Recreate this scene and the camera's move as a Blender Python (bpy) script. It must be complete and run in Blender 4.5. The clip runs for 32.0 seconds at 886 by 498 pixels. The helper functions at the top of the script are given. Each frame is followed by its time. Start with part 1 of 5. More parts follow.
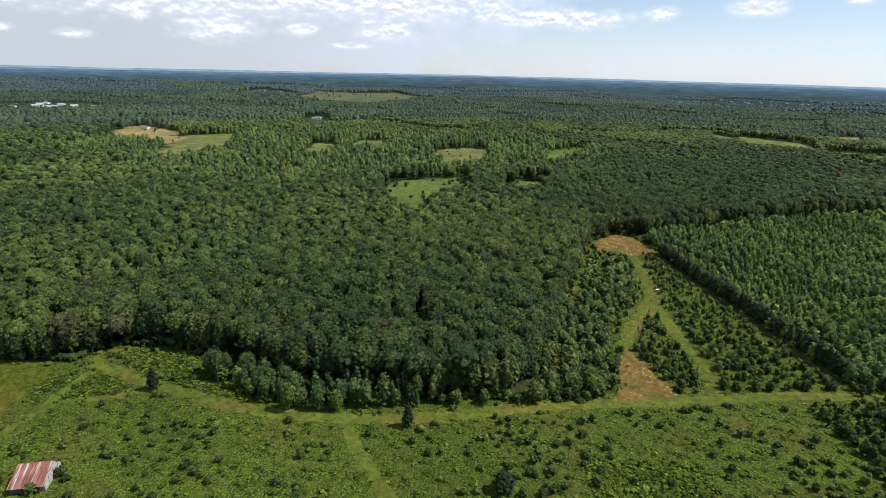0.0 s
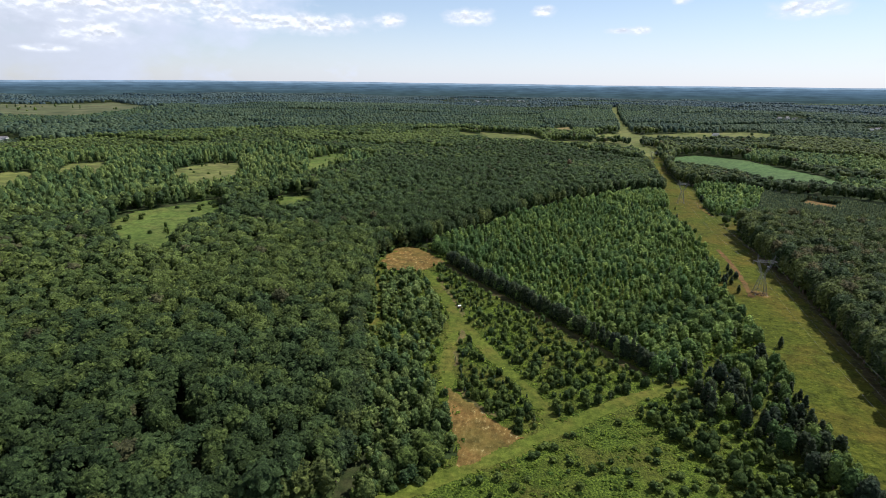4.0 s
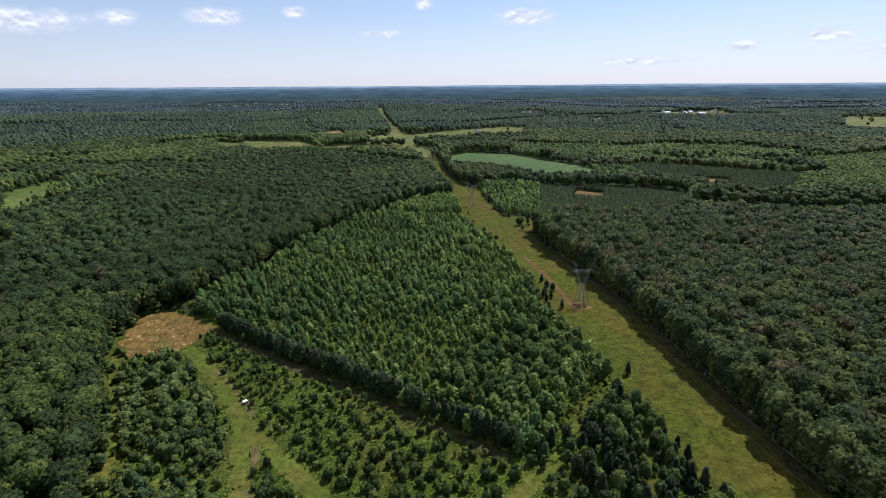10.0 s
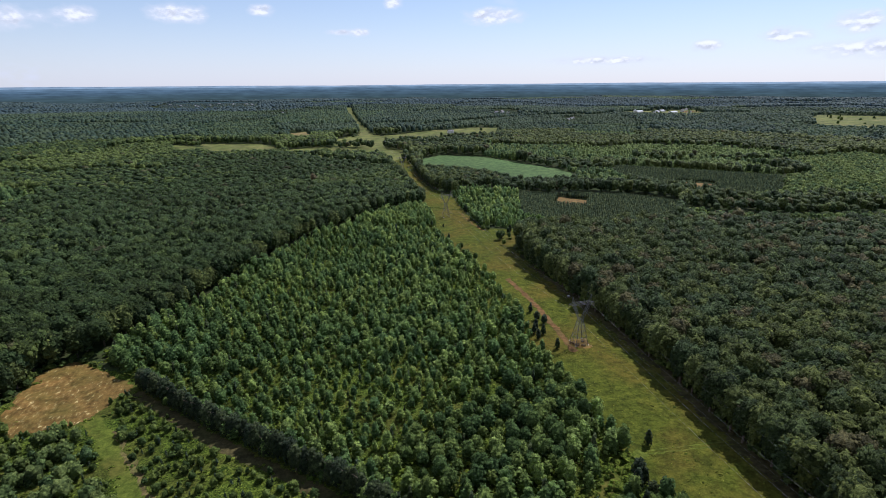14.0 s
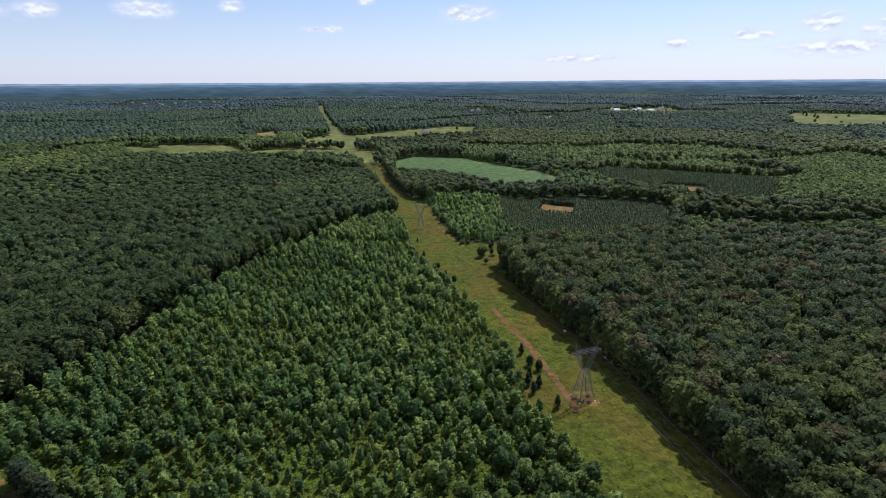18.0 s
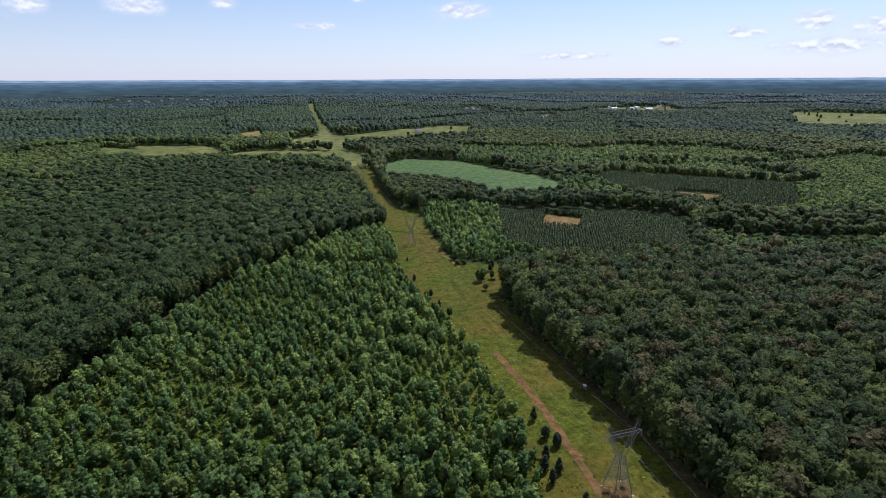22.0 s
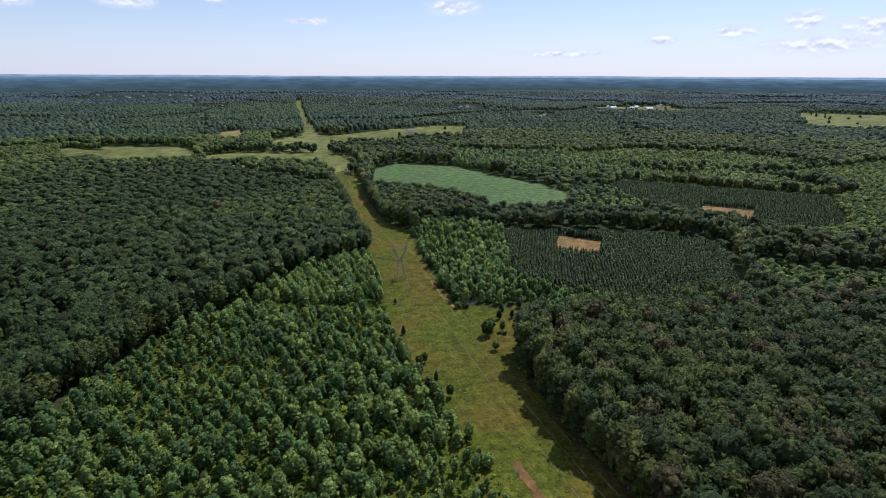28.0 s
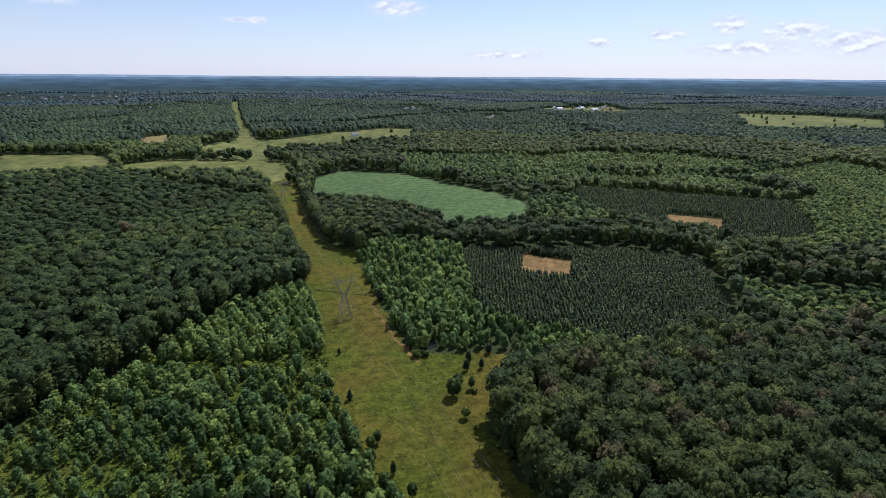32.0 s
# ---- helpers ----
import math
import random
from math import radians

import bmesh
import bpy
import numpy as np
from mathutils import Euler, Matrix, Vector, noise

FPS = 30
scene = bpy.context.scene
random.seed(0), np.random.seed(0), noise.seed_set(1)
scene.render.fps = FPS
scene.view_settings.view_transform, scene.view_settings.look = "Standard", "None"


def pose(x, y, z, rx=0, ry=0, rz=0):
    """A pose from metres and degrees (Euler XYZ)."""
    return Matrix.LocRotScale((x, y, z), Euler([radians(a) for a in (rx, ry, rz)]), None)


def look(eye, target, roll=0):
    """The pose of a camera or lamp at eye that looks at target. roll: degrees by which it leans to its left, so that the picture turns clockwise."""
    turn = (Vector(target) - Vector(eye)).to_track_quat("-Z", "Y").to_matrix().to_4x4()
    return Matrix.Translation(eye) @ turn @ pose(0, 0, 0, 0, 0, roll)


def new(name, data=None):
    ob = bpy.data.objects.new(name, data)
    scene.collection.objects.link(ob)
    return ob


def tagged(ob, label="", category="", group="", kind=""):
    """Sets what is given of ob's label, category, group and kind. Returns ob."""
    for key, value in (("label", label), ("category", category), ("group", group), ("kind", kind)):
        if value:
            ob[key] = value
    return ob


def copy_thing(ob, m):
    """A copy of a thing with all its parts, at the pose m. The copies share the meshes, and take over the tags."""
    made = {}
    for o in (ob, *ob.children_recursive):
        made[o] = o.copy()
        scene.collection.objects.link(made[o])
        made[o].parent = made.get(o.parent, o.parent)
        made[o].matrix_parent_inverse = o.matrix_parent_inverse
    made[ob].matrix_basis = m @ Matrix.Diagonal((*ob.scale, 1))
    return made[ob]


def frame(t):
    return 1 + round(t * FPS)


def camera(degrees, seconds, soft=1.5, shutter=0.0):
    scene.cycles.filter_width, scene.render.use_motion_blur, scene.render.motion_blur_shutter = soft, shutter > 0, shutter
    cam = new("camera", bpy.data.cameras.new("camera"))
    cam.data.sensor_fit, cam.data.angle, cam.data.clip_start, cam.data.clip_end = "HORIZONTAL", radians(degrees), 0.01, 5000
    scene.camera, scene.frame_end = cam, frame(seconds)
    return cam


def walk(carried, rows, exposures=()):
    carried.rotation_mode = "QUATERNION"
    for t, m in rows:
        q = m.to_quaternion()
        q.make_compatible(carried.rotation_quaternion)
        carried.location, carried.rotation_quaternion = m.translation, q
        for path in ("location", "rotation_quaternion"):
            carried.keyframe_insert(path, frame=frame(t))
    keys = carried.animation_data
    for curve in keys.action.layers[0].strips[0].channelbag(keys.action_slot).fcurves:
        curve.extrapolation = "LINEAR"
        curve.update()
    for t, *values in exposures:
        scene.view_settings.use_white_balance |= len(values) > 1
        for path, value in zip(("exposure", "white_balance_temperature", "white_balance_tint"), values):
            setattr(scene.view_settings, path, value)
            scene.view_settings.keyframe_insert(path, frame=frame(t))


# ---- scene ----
cam = camera(78.6, 32.0, 0.5)
METRES, EYE, TILT, LEAN, TURN = 424.0, 122.0, 1.37, 0.0, 37.4
ROWS = [
    (0.0, 0.0, 0.0, 0.0, 0.57, -19.28, -1.64),
    (0.5, -0.0013, 0.016, -0.0004, -1.7, -19.18, -1.65),
    (1.0, -0.0024, 0.0319, -0.0007, -4.14, -19.06, -1.63),
    (1.5, -0.0031, 0.048, -0.0012, -6.58, -18.95, -1.59),
    (2.0, -0.0033, 0.064, -0.0016, -9.1, -18.85, -1.55),
    (2.5, -0.0026, 0.0799, -0.0021, -12.33, -18.73, -1.47),
    (3.0, -0.0015, 0.0958, -0.0028, -16.36, -18.57, -1.39),
    (3.5, 0.0003, 0.1116, -0.0033, -20.56, -18.43, -1.31),
    (4.0, 0.0032, 0.1274, -0.0041, -24.96, -18.27, -1.25),
    (4.5, 0.0068, 0.1428, -0.0047, -29.75, -18.11, -1.12),
    (6.5, 0.0301, 0.2002, -0.006, -41.19, -17.79, -0.9),
    (7.0, 0.0381, 0.2135, -0.0062, -44.58, -17.71, -0.79),
    (7.5, 0.0462, 0.2266, -0.0063, -47.63, -17.66, -0.7),
    (8.0, 0.0551, 0.2391, -0.0066, -48.43, -17.65, -0.66),
    (8.5, 0.0647, 0.2514, -0.0068, -48.65, -17.66, -0.63),
    (9.0, 0.0748, 0.2632, -0.0072, -48.78, -17.68, -0.62),
    (9.5, 0.0853, 0.2747, -0.0076, -48.8, -17.69, -0.62),
    (10.0, 0.096, 0.2861, -0.0079, -48.84, -17.7, -0.64),
    (10.5, 0.1072, 0.2968, -0.0082, -48.87, -17.71, -0.65),
    (11.0, 0.1185, 0.3077, -0.0086, -48.95, -17.72, -0.66),
    (11.5, 0.1301, 0.318, -0.0092, -49.01, -17.73, -0.64),
    (12.0, 0.1417, 0.3283, -0.0094, -49.49, -17.73, -0.66),
    (12.5, 0.1537, 0.3379, -0.0095, -49.77, -17.73, -0.64),
    (13.0, 0.1657, 0.3476, -0.0097, -50.1, -17.73, -0.65),
    (13.5, 0.178, 0.3573, -0.0096, -50.95, -17.75, -0.63),
    (14.0, 0.1901, 0.3669, -0.0096, -51.83, -17.76, -0.66),
    (14.5, 0.2023, 0.3767, -0.0097, -52.7, -17.78, -0.67),
    (16.5, 0.2529, 0.4138, -0.0111, -53.97, -17.88, -0.71),
    (17.0, 0.2657, 0.4228, -0.0114, -54.13, -17.91, -0.74),
    (17.5, 0.2786, 0.4319, -0.0115, -54.26, -17.94, -0.76),
    (18.0, 0.2915, 0.4408, -0.0115, -54.37, -17.97, -0.78),
    (18.5, 0.3045, 0.4498, -0.0117, -54.47, -17.99, -0.79),
    (19.0, 0.3173, 0.459, -0.0116, -54.62, -18.02, -0.81),
    (19.5, 0.3305, 0.4678, -0.0116, -54.69, -18.06, -0.8),
    (20.0, 0.3432, 0.477, -0.0118, -54.79, -18.09, -0.84),
    (20.5, 0.3561, 0.4861, -0.012, -54.86, -18.11, -0.84),
    (21.0, 0.3686, 0.4949, -0.0121, -54.91, -18.14, -0.87),
    (21.5, 0.381, 0.5038, -0.012, -54.96, -18.18, -0.88),
    (22.0, 0.3933, 0.5126, -0.0121, -55.02, -18.21, -0.9),
    (22.5, 0.4054, 0.5219, -0.0122, -55.1, -18.25, -0.99),
    (23.0, 0.4175, 0.5311, -0.0125, -55.17, -18.26, -0.99),
    (23.5, 0.4299, 0.5398, -0.0125, -55.19, -18.3, -1.02),
    (24.0, 0.4421, 0.549, -0.0125, -55.24, -18.34, -1.04),
    (24.5, 0.4544, 0.5585, -0.0127, -55.3, -18.37, -1.07),
    (25.0, 0.4668, 0.5676, -0.0128, -55.35, -18.4, -1.09),
    (25.5, 0.4793, 0.5771, -0.0129, -55.44, -18.44, -1.12),
    (27.5, 0.528, 0.614, -0.0137, -55.72, -18.52, -1.28),
    (28.0, 0.5406, 0.6235, -0.0138, -55.78, -18.51, -1.34),
    (28.5, 0.5532, 0.6331, -0.0141, -55.88, -18.51, -1.38),
    (29.0, 0.5658, 0.6428, -0.0142, -56.15, -18.51, -1.44),
    (29.5, 0.5788, 0.6524, -0.0145, -56.64, -18.49, -1.49),
    (30.0, 0.5917, 0.6616, -0.0146, -57.26, -18.47, -1.52),
    (30.5, 0.605, 0.6705, -0.0148, -59.3, -18.4, -1.49),
    (31.0, 0.6175, 0.6802, -0.0147, -60.36, -18.36, -1.52),
    (31.5, 0.6304, 0.6892, -0.0147, -60.96, -18.34, -1.57),
    (32.0, 0.6436, 0.6976, -0.015, -61.4, -18.32, -1.58),
]
walk(cam, [(t, pose(0, 0, EYE, TILT, LEAN, TURN) @ pose(METRES * x, METRES * y, METRES * z, 90 + pitch, roll, yaw)) for t, x, y, z, yaw, pitch, roll in ROWS],
     [(0.0, 0.37, 6060, 10), (3.5, 0.35, 5980, 12), (8.0, 0.20, 5820, 16), (32.0, 0.18, 5640, 18)])

# ================= light =================
SUN_AZ, SUN_EL = 52.0, 54.0      # degrees from +y towards +x, and above the horizon

# drifting fair-weather clouds: azimuth, elevation, half width, half height, all in degrees
CLOUDS = [(19.4, 6.3, 2.7, 0.6), (6.0, 4.9, 1.1, 0.3), (50.1, 4.5, 2.1, 0.7), (55.3, 3.9, 2.7, 0.7),
          (39.1, 3.2, 1.2, 0.4), (45.1, 3.8, 1.8, 0.5), (51.7, 2.6, 4.5, 0.6), (59.5, 2.9, 3.6, 0.9),
          (30.0, 2.1, 4.6, 0.3), (-17.6, 5.8, 1.5, 0.5), (-9.9, 6.2, 2.4, 0.6), (-2.8, 6.7, 1.1, 0.4),
          (9.6, 7.6, 0.9, 0.4), (-24.4, 5.1, 3.6, 0.6), (4.9, 4.9, 1.6, 0.2),
          (-66, 6.6, 24, 1.9), (-44, 6.4, 14, 1.2), (-59.3, 3.7, 3.6, 1.1), (-66, 4.7, 2.2, 0.7), (-52.9, 6.2, 5.0, 1.0), (-43.6, 3.9, 3.0, 0.8), (-51.8, 3.7, 1.8, 0.5), (-62, 6.6, 6.0, 0.8),
          (-28, 5.4, 8.0, 0.7), (-34.7, 6.8, 3.2, 0.7), (-70.5, 2.4, 1.3, 0.3), (-76, 2.6, 1.5, 0.3), (-47, 2.4, 2.0, 0.25)]


def make_world():
    w = bpy.data.worlds.new("day_sky")
    scene.world = w
    w.use_nodes = True
    nt = w.node_tree
    nt.nodes.clear()

    def node(kind, **props):
        n = nt.nodes.new(kind)
        for key, value in props.items():
            setattr(n, key, value)
        return n

    def plug(a, b):
        nt.links.new(a, b)

    def calc(op, a, b=None, c=None):
        n = node("ShaderNodeMath", operation=op)
        for i, v in enumerate((a, b, c)):
            if v is None:
                continue
            if isinstance(v, (int, float)):
                n.inputs[i].default_value = v
            else:
                plug(v, n.inputs[i])
        return n.outputs[0]

    sky = node("ShaderNodeTexSky", sky_type="NISHITA", sun_disc=False)
    sky.sun_elevation, sky.sun_rotation = radians(SUN_EL), radians(SUN_AZ)
    sky.altitude, sky.air_density, sky.dust_density, sky.ozone_density = 200, 1.0, 0.35, 1.2
    tc = node("ShaderNodeTexCoord")
    sep = node("ShaderNodeSeparateXYZ")
    plug(tc.outputs["Generated"], sep.inputs[0])
    az = calc("MULTIPLY", calc("ARCTAN2", sep.outputs[0], sep.outputs[1]), 57.2958)
    el = calc("MULTIPLY", calc("ARCSINE", sep.outputs[2]), 57.2958)
    comb = node("ShaderNodeCombineXYZ")
    plug(az, comb.inputs[0])
    plug(calc("MULTIPLY", el, 1.7), comb.inputs[1])
    fine = node("ShaderNodeTexNoise")
    fine.inputs["Scale"].default_value, fine.inputs["Detail"].default_value, fine.inputs["Roughness"].default_value = 0.8, 6.0, 0.5
    plug(comb.outputs[0], fine.inputs["Vector"])
    broad = node("ShaderNodeTexNoise")
    broad.inputs["Scale"].default_value, broad.inputs["Detail"].default_value = 0.11, 6.0
    plug(comb.outputs[0], broad.inputs["Vector"])
    wob = calc("MULTIPLY", calc("SUBTRACT", fine.outputs[0], 0.5), 3.0)
    puffs = None
    for a, e, wd, ht in CLOUDS:
        dx = calc("MULTIPLY", calc("SUBTRACT", az, a), 1 / wd)
        dy = calc("MULTIPLY", calc("SUBTRACT", el, e), 0.8 / ht)
        d = calc("SUBTRACT", 1.0, calc("ADD", calc("MULTIPLY", dx, dx), calc("MULTIPLY", dy, dy)))
        puffs = d if puffs is None else calc("MAXIMUM", puffs, d)
    dens = node("ShaderNodeMapRange", interpolation_type="SMOOTHSTEP")
    plug(calc("ADD", puffs, wob), dens.inputs[0])
    dens.inputs[1].default_value, dens.inputs[2].default_value = 0.1, 1.15
    body = node("ShaderNodeMapRange", interpolation_type="SMOOTHSTEP")
    plug(calc("ADD", puffs, wob), body.inputs[0])
    body.inputs[1].default_value, body.inputs[2].default_value, body.inputs[4].default_value = -0.9, 0.9, 0.6
    # a thin veil, thicker to the north-west
    west = node("ShaderNodeMapRange", interpolation_type="SMOOTHSTEP")
    plug(az, west.inputs[0])
    west.inputs[1].default_value, west.inputs[2].default_value, west.inputs[3].default_value, west.inputs[4].default_value = -66, -4, 0.42, -0.08
    veil = node("ShaderNodeMapRange", interpolation_type="SMOOTHSTEP")
    plug(calc("ADD", calc("ADD", broad.outputs[0], west.outputs[0]), calc("MULTIPLY", wob, 0.03)), veil.inputs[0])
    veil.inputs[1].default_value, veil.inputs[2].default_value, veil.inputs[4].default_value = 0.42, 0.85, 0.93
    low = node("ShaderNodeMapRange", interpolation_type="SMOOTHSTEP")
    plug(el, low.inputs[0])
    low.inputs[1].default_value, low.inputs[2].default_value, low.inputs[3].default_value, low.inputs[4].default_value = -0.5, 8.0, 0.58, 0.22
    haze = node("ShaderNodeMix", data_type="RGBA")
    clear = node("ShaderNodeMapRange", interpolation_type="SMOOTHSTEP")
    plug(el, clear.inputs[0])
    clear.inputs[1].default_value, clear.inputs[2].default_value, clear.inputs[3].default_value, clear.inputs[4].default_value = 14.0, 60.0, 1.0, 0.55
    plug(calc("MULTIPLY", calc("MAXIMUM", veil.outputs[0], low.outputs[0]), clear.outputs[0]), haze.inputs[0])
    plug(sky.outputs[0], haze.inputs[6])
    bank = node("ShaderNodeMix", data_type="RGBA")
    side = node("ShaderNodeMapRange", interpolation_type="SMOOTHSTEP")
    plug(calc("ADD", az, calc("MULTIPLY", wob, 3.0)), side.inputs[0])
    side.inputs[1].default_value, side.inputs[2].default_value, side.inputs[3].default_value, side.inputs[4].default_value = -72, -10, 1.0, 0.0
    plug(side.outputs[0], bank.inputs[0])
    bank.inputs[6].default_value, bank.inputs[7].default_value = VEIL_RGB, BANK_RGB
    plug(bank.outputs[2], haze.inputs[7])
    sum1 = calc("MULTIPLY", dens.outputs[0], 0.8)
    white = node("ShaderNodeRGB")
    white.outputs[0].default_value = CLOUD_RGB
    mix = node("ShaderNodeMix", data_type="RGBA")
    plug(sum1, mix.inputs[0])
    soft = node("ShaderNodeMix", data_type="RGBA")
    plug(body.outputs[0], soft.inputs[0])
    plug(haze.outputs[2], soft.inputs[6])
    soft.inputs[7].default_value = BODY_RGB
    plug(soft.outputs[2], mix.inputs[6])
    grey = node("ShaderNodeMix", data_type="RGBA")
    # lit tops and greyer undersides
    above = node("ShaderNodeTexNoise")
    above.inputs["Scale"].default_value, above.inputs["Detail"].default_value, above.inputs["Roughness"].default_value = 0.8, 4.0, 0.5
    up = node("ShaderNodeVectorMath", operation="ADD")
    up.inputs[1].default_value = (0, 0.45, 0)
    plug(comb.outputs[0], up.inputs[0])
    plug(up.outputs[0], above.inputs["Vector"])
    under = node("ShaderNodeMapRange", interpolation_type="SMOOTHSTEP")
    plug(calc("SUBTRACT", above.outputs[0], fine.outputs[0]), under.inputs[0])
    under.inputs[1].default_value, under.inputs[2].default_value, under.inputs[3].default_value, under.inputs[4].default_value = -0.12, 0.16, 0.0, 0.9
    plug(under.outputs[0], grey.inputs[0])
    plug(white.outputs[0], grey.inputs[6])
    grey.inputs[7].default_value = BANK_RGB
    plug(grey.outputs[2], mix.inputs[7])
    bg = node("ShaderNodeBackground")
    bg.inputs[1].default_value = SKY_POWER
    plug(mix.outputs[2], bg.inputs[0])
    out = node("ShaderNodeOutputWorld")
    plug(bg.outputs[0], out.inputs[0])


CLOUD_RGB, BODY_RGB, VEIL_RGB, BANK_RGB, SKY_POWER = (9.9, 9.9, 10.0, 1), (7.5, 7.7, 8.1, 1), (7.3, 7.7, 8.8, 1), (5.2, 5.4, 5.7, 1), 0.092
make_world()
sun = new("sun", bpy.data.lights.new("sun", "SUN"))
sun.data.energy, sun.data.angle, sun.data.color = 4.5, radians(0.53), (1.0, 0.95, 0.87)
SUN_FROM = Vector((math.sin(radians(SUN_AZ)) * math.cos(radians(SUN_EL)), math.cos(radians(SUN_AZ)) * math.cos(radians(SUN_EL)), math.sin(radians(SUN_EL))))
sun.matrix_world = look(SUN_FROM * 500, (0, 0, 0))


# ================= materials =================
def material(name):
    m = bpy.data.materials.new(name)
    m.use_nodes = True
    nt = m.node_tree
    nt.nodes.clear()
    out = nt.nodes.new("ShaderNodeOutputMaterial")
    bsdf = nt.nodes.new("ShaderNodeBsdfPrincipled")
    nt.links.new(bsdf.outputs[0], out.inputs[0])
    return m, nt, bsdf, out


def ramp(nt, src, stops):
    n = nt.nodes.new("ShaderNodeValToRGB")
    e = n.color_ramp.elements
    while len(e) < len(stops):
        e.new(0.5)
    for el, (p, c) in zip(e, stops):
        el.position, el.color = p, (*c, 1)
    nt.links.new(src, n.inputs[0])
    return n.outputs[0]


def tex(nt, scale, detail=4.0, rough=0.55, kind="ShaderNodeTexNoise", stretch=None):
    n = nt.nodes.new(kind)
    n.inputs["Scale"].default_value = scale
    if kind == "ShaderNodeTexNoise":
        n.inputs["Detail"].default_value, n.inputs["Roughness"].default_value = detail, rough
    g = nt.nodes.new("ShaderNodeNewGeometry")
    if stretch:
        mp = nt.nodes.new("ShaderNodeMapping")
        mp.inputs["Scale"].default_value = stretch
        nt.links.new(g.outputs["Position"], mp.inputs[0])
        nt.links.new(mp.outputs[0], n.inputs["Vector"])
    else:
        nt.links.new(g.outputs["Position"], n.inputs["Vector"])
    return n.outputs[0]


def blend(nt, fac, a, b, mode="MIX"):
    n = nt.nodes.new("ShaderNodeMix")
    n.data_type, n.blend_type = "RGBA", mode
    for sock, v in ((n.inputs[0], fac), (n.inputs[6], a), (n.inputs[7], b)):
        if isinstance(v, (int, float)):
            sock.default_value = v
        elif isinstance(v, tuple):
            sock.default_value = (*v, 1)
        else:
            nt.links.new(v, sock)
    return n.outputs[2]


def bump(nt, bsdf, src, strength, distance):
    b = nt.nodes.new("ShaderNodeBump")
    b.inputs["Strength"].default_value, b.inputs["Distance"].default_value = strength, distance
    nt.links.new(src, b.inputs["Height"])
    nt.links.new(b.outputs[0], bsdf.inputs["Normal"])


def ground_mat(name, fine_stops, patch_rgb, fine=1.2, broad=0.06, patch=0.55, rough=0.9, relief=0.25, stretch=None, lo=0.45, hi=0.62):
    """Soil or sward: fine speckle, broad patches of a second colour, and relief."""
    m, nt, bsdf, out = material(name)
    f = tex(nt, fine, 6.0, 0.68, stretch=stretch)
    col = ramp(nt, f, fine_stops)
    b = ramp(nt, tex(nt, broad, 5.0, 0.6), [(lo, (0, 0, 0)), (hi, (1, 1, 1))])
    k = nt.nodes.new("ShaderNodeMath")
    k.operation = "MULTIPLY"
    nt.links.new(b, k.inputs[0])
    k.inputs[1].default_value = patch
    col = blend(nt, k.outputs[0], col, patch_rgb)
    big = ramp(nt, tex(nt, broad * 0.27, 3.0), [(0.3, (0.72, 0.76, 0.74)), (0.7, (1.2, 1.16, 1.15))])
    col = blend(nt, 1.0, col, big, "MULTIPLY")
    mid = ramp(nt, tex(nt, fine * 0.32, 4.0, 0.7), [(0.36, (0.6, 0.64, 0.6)), (0.62, (1.3, 1.28, 1.2))])
    col = blend(nt, 1.0, col, mid, "MULTIPLY")
    nt.links.new(col, bsdf.inputs["Base Color"])
    bsdf.inputs["Roughness"].default_value = rough
    bsdf.inputs["Specular IOR Level"].default_value = 0.06
    bump(nt, bsdf, f, 0.9, relief)
    return m


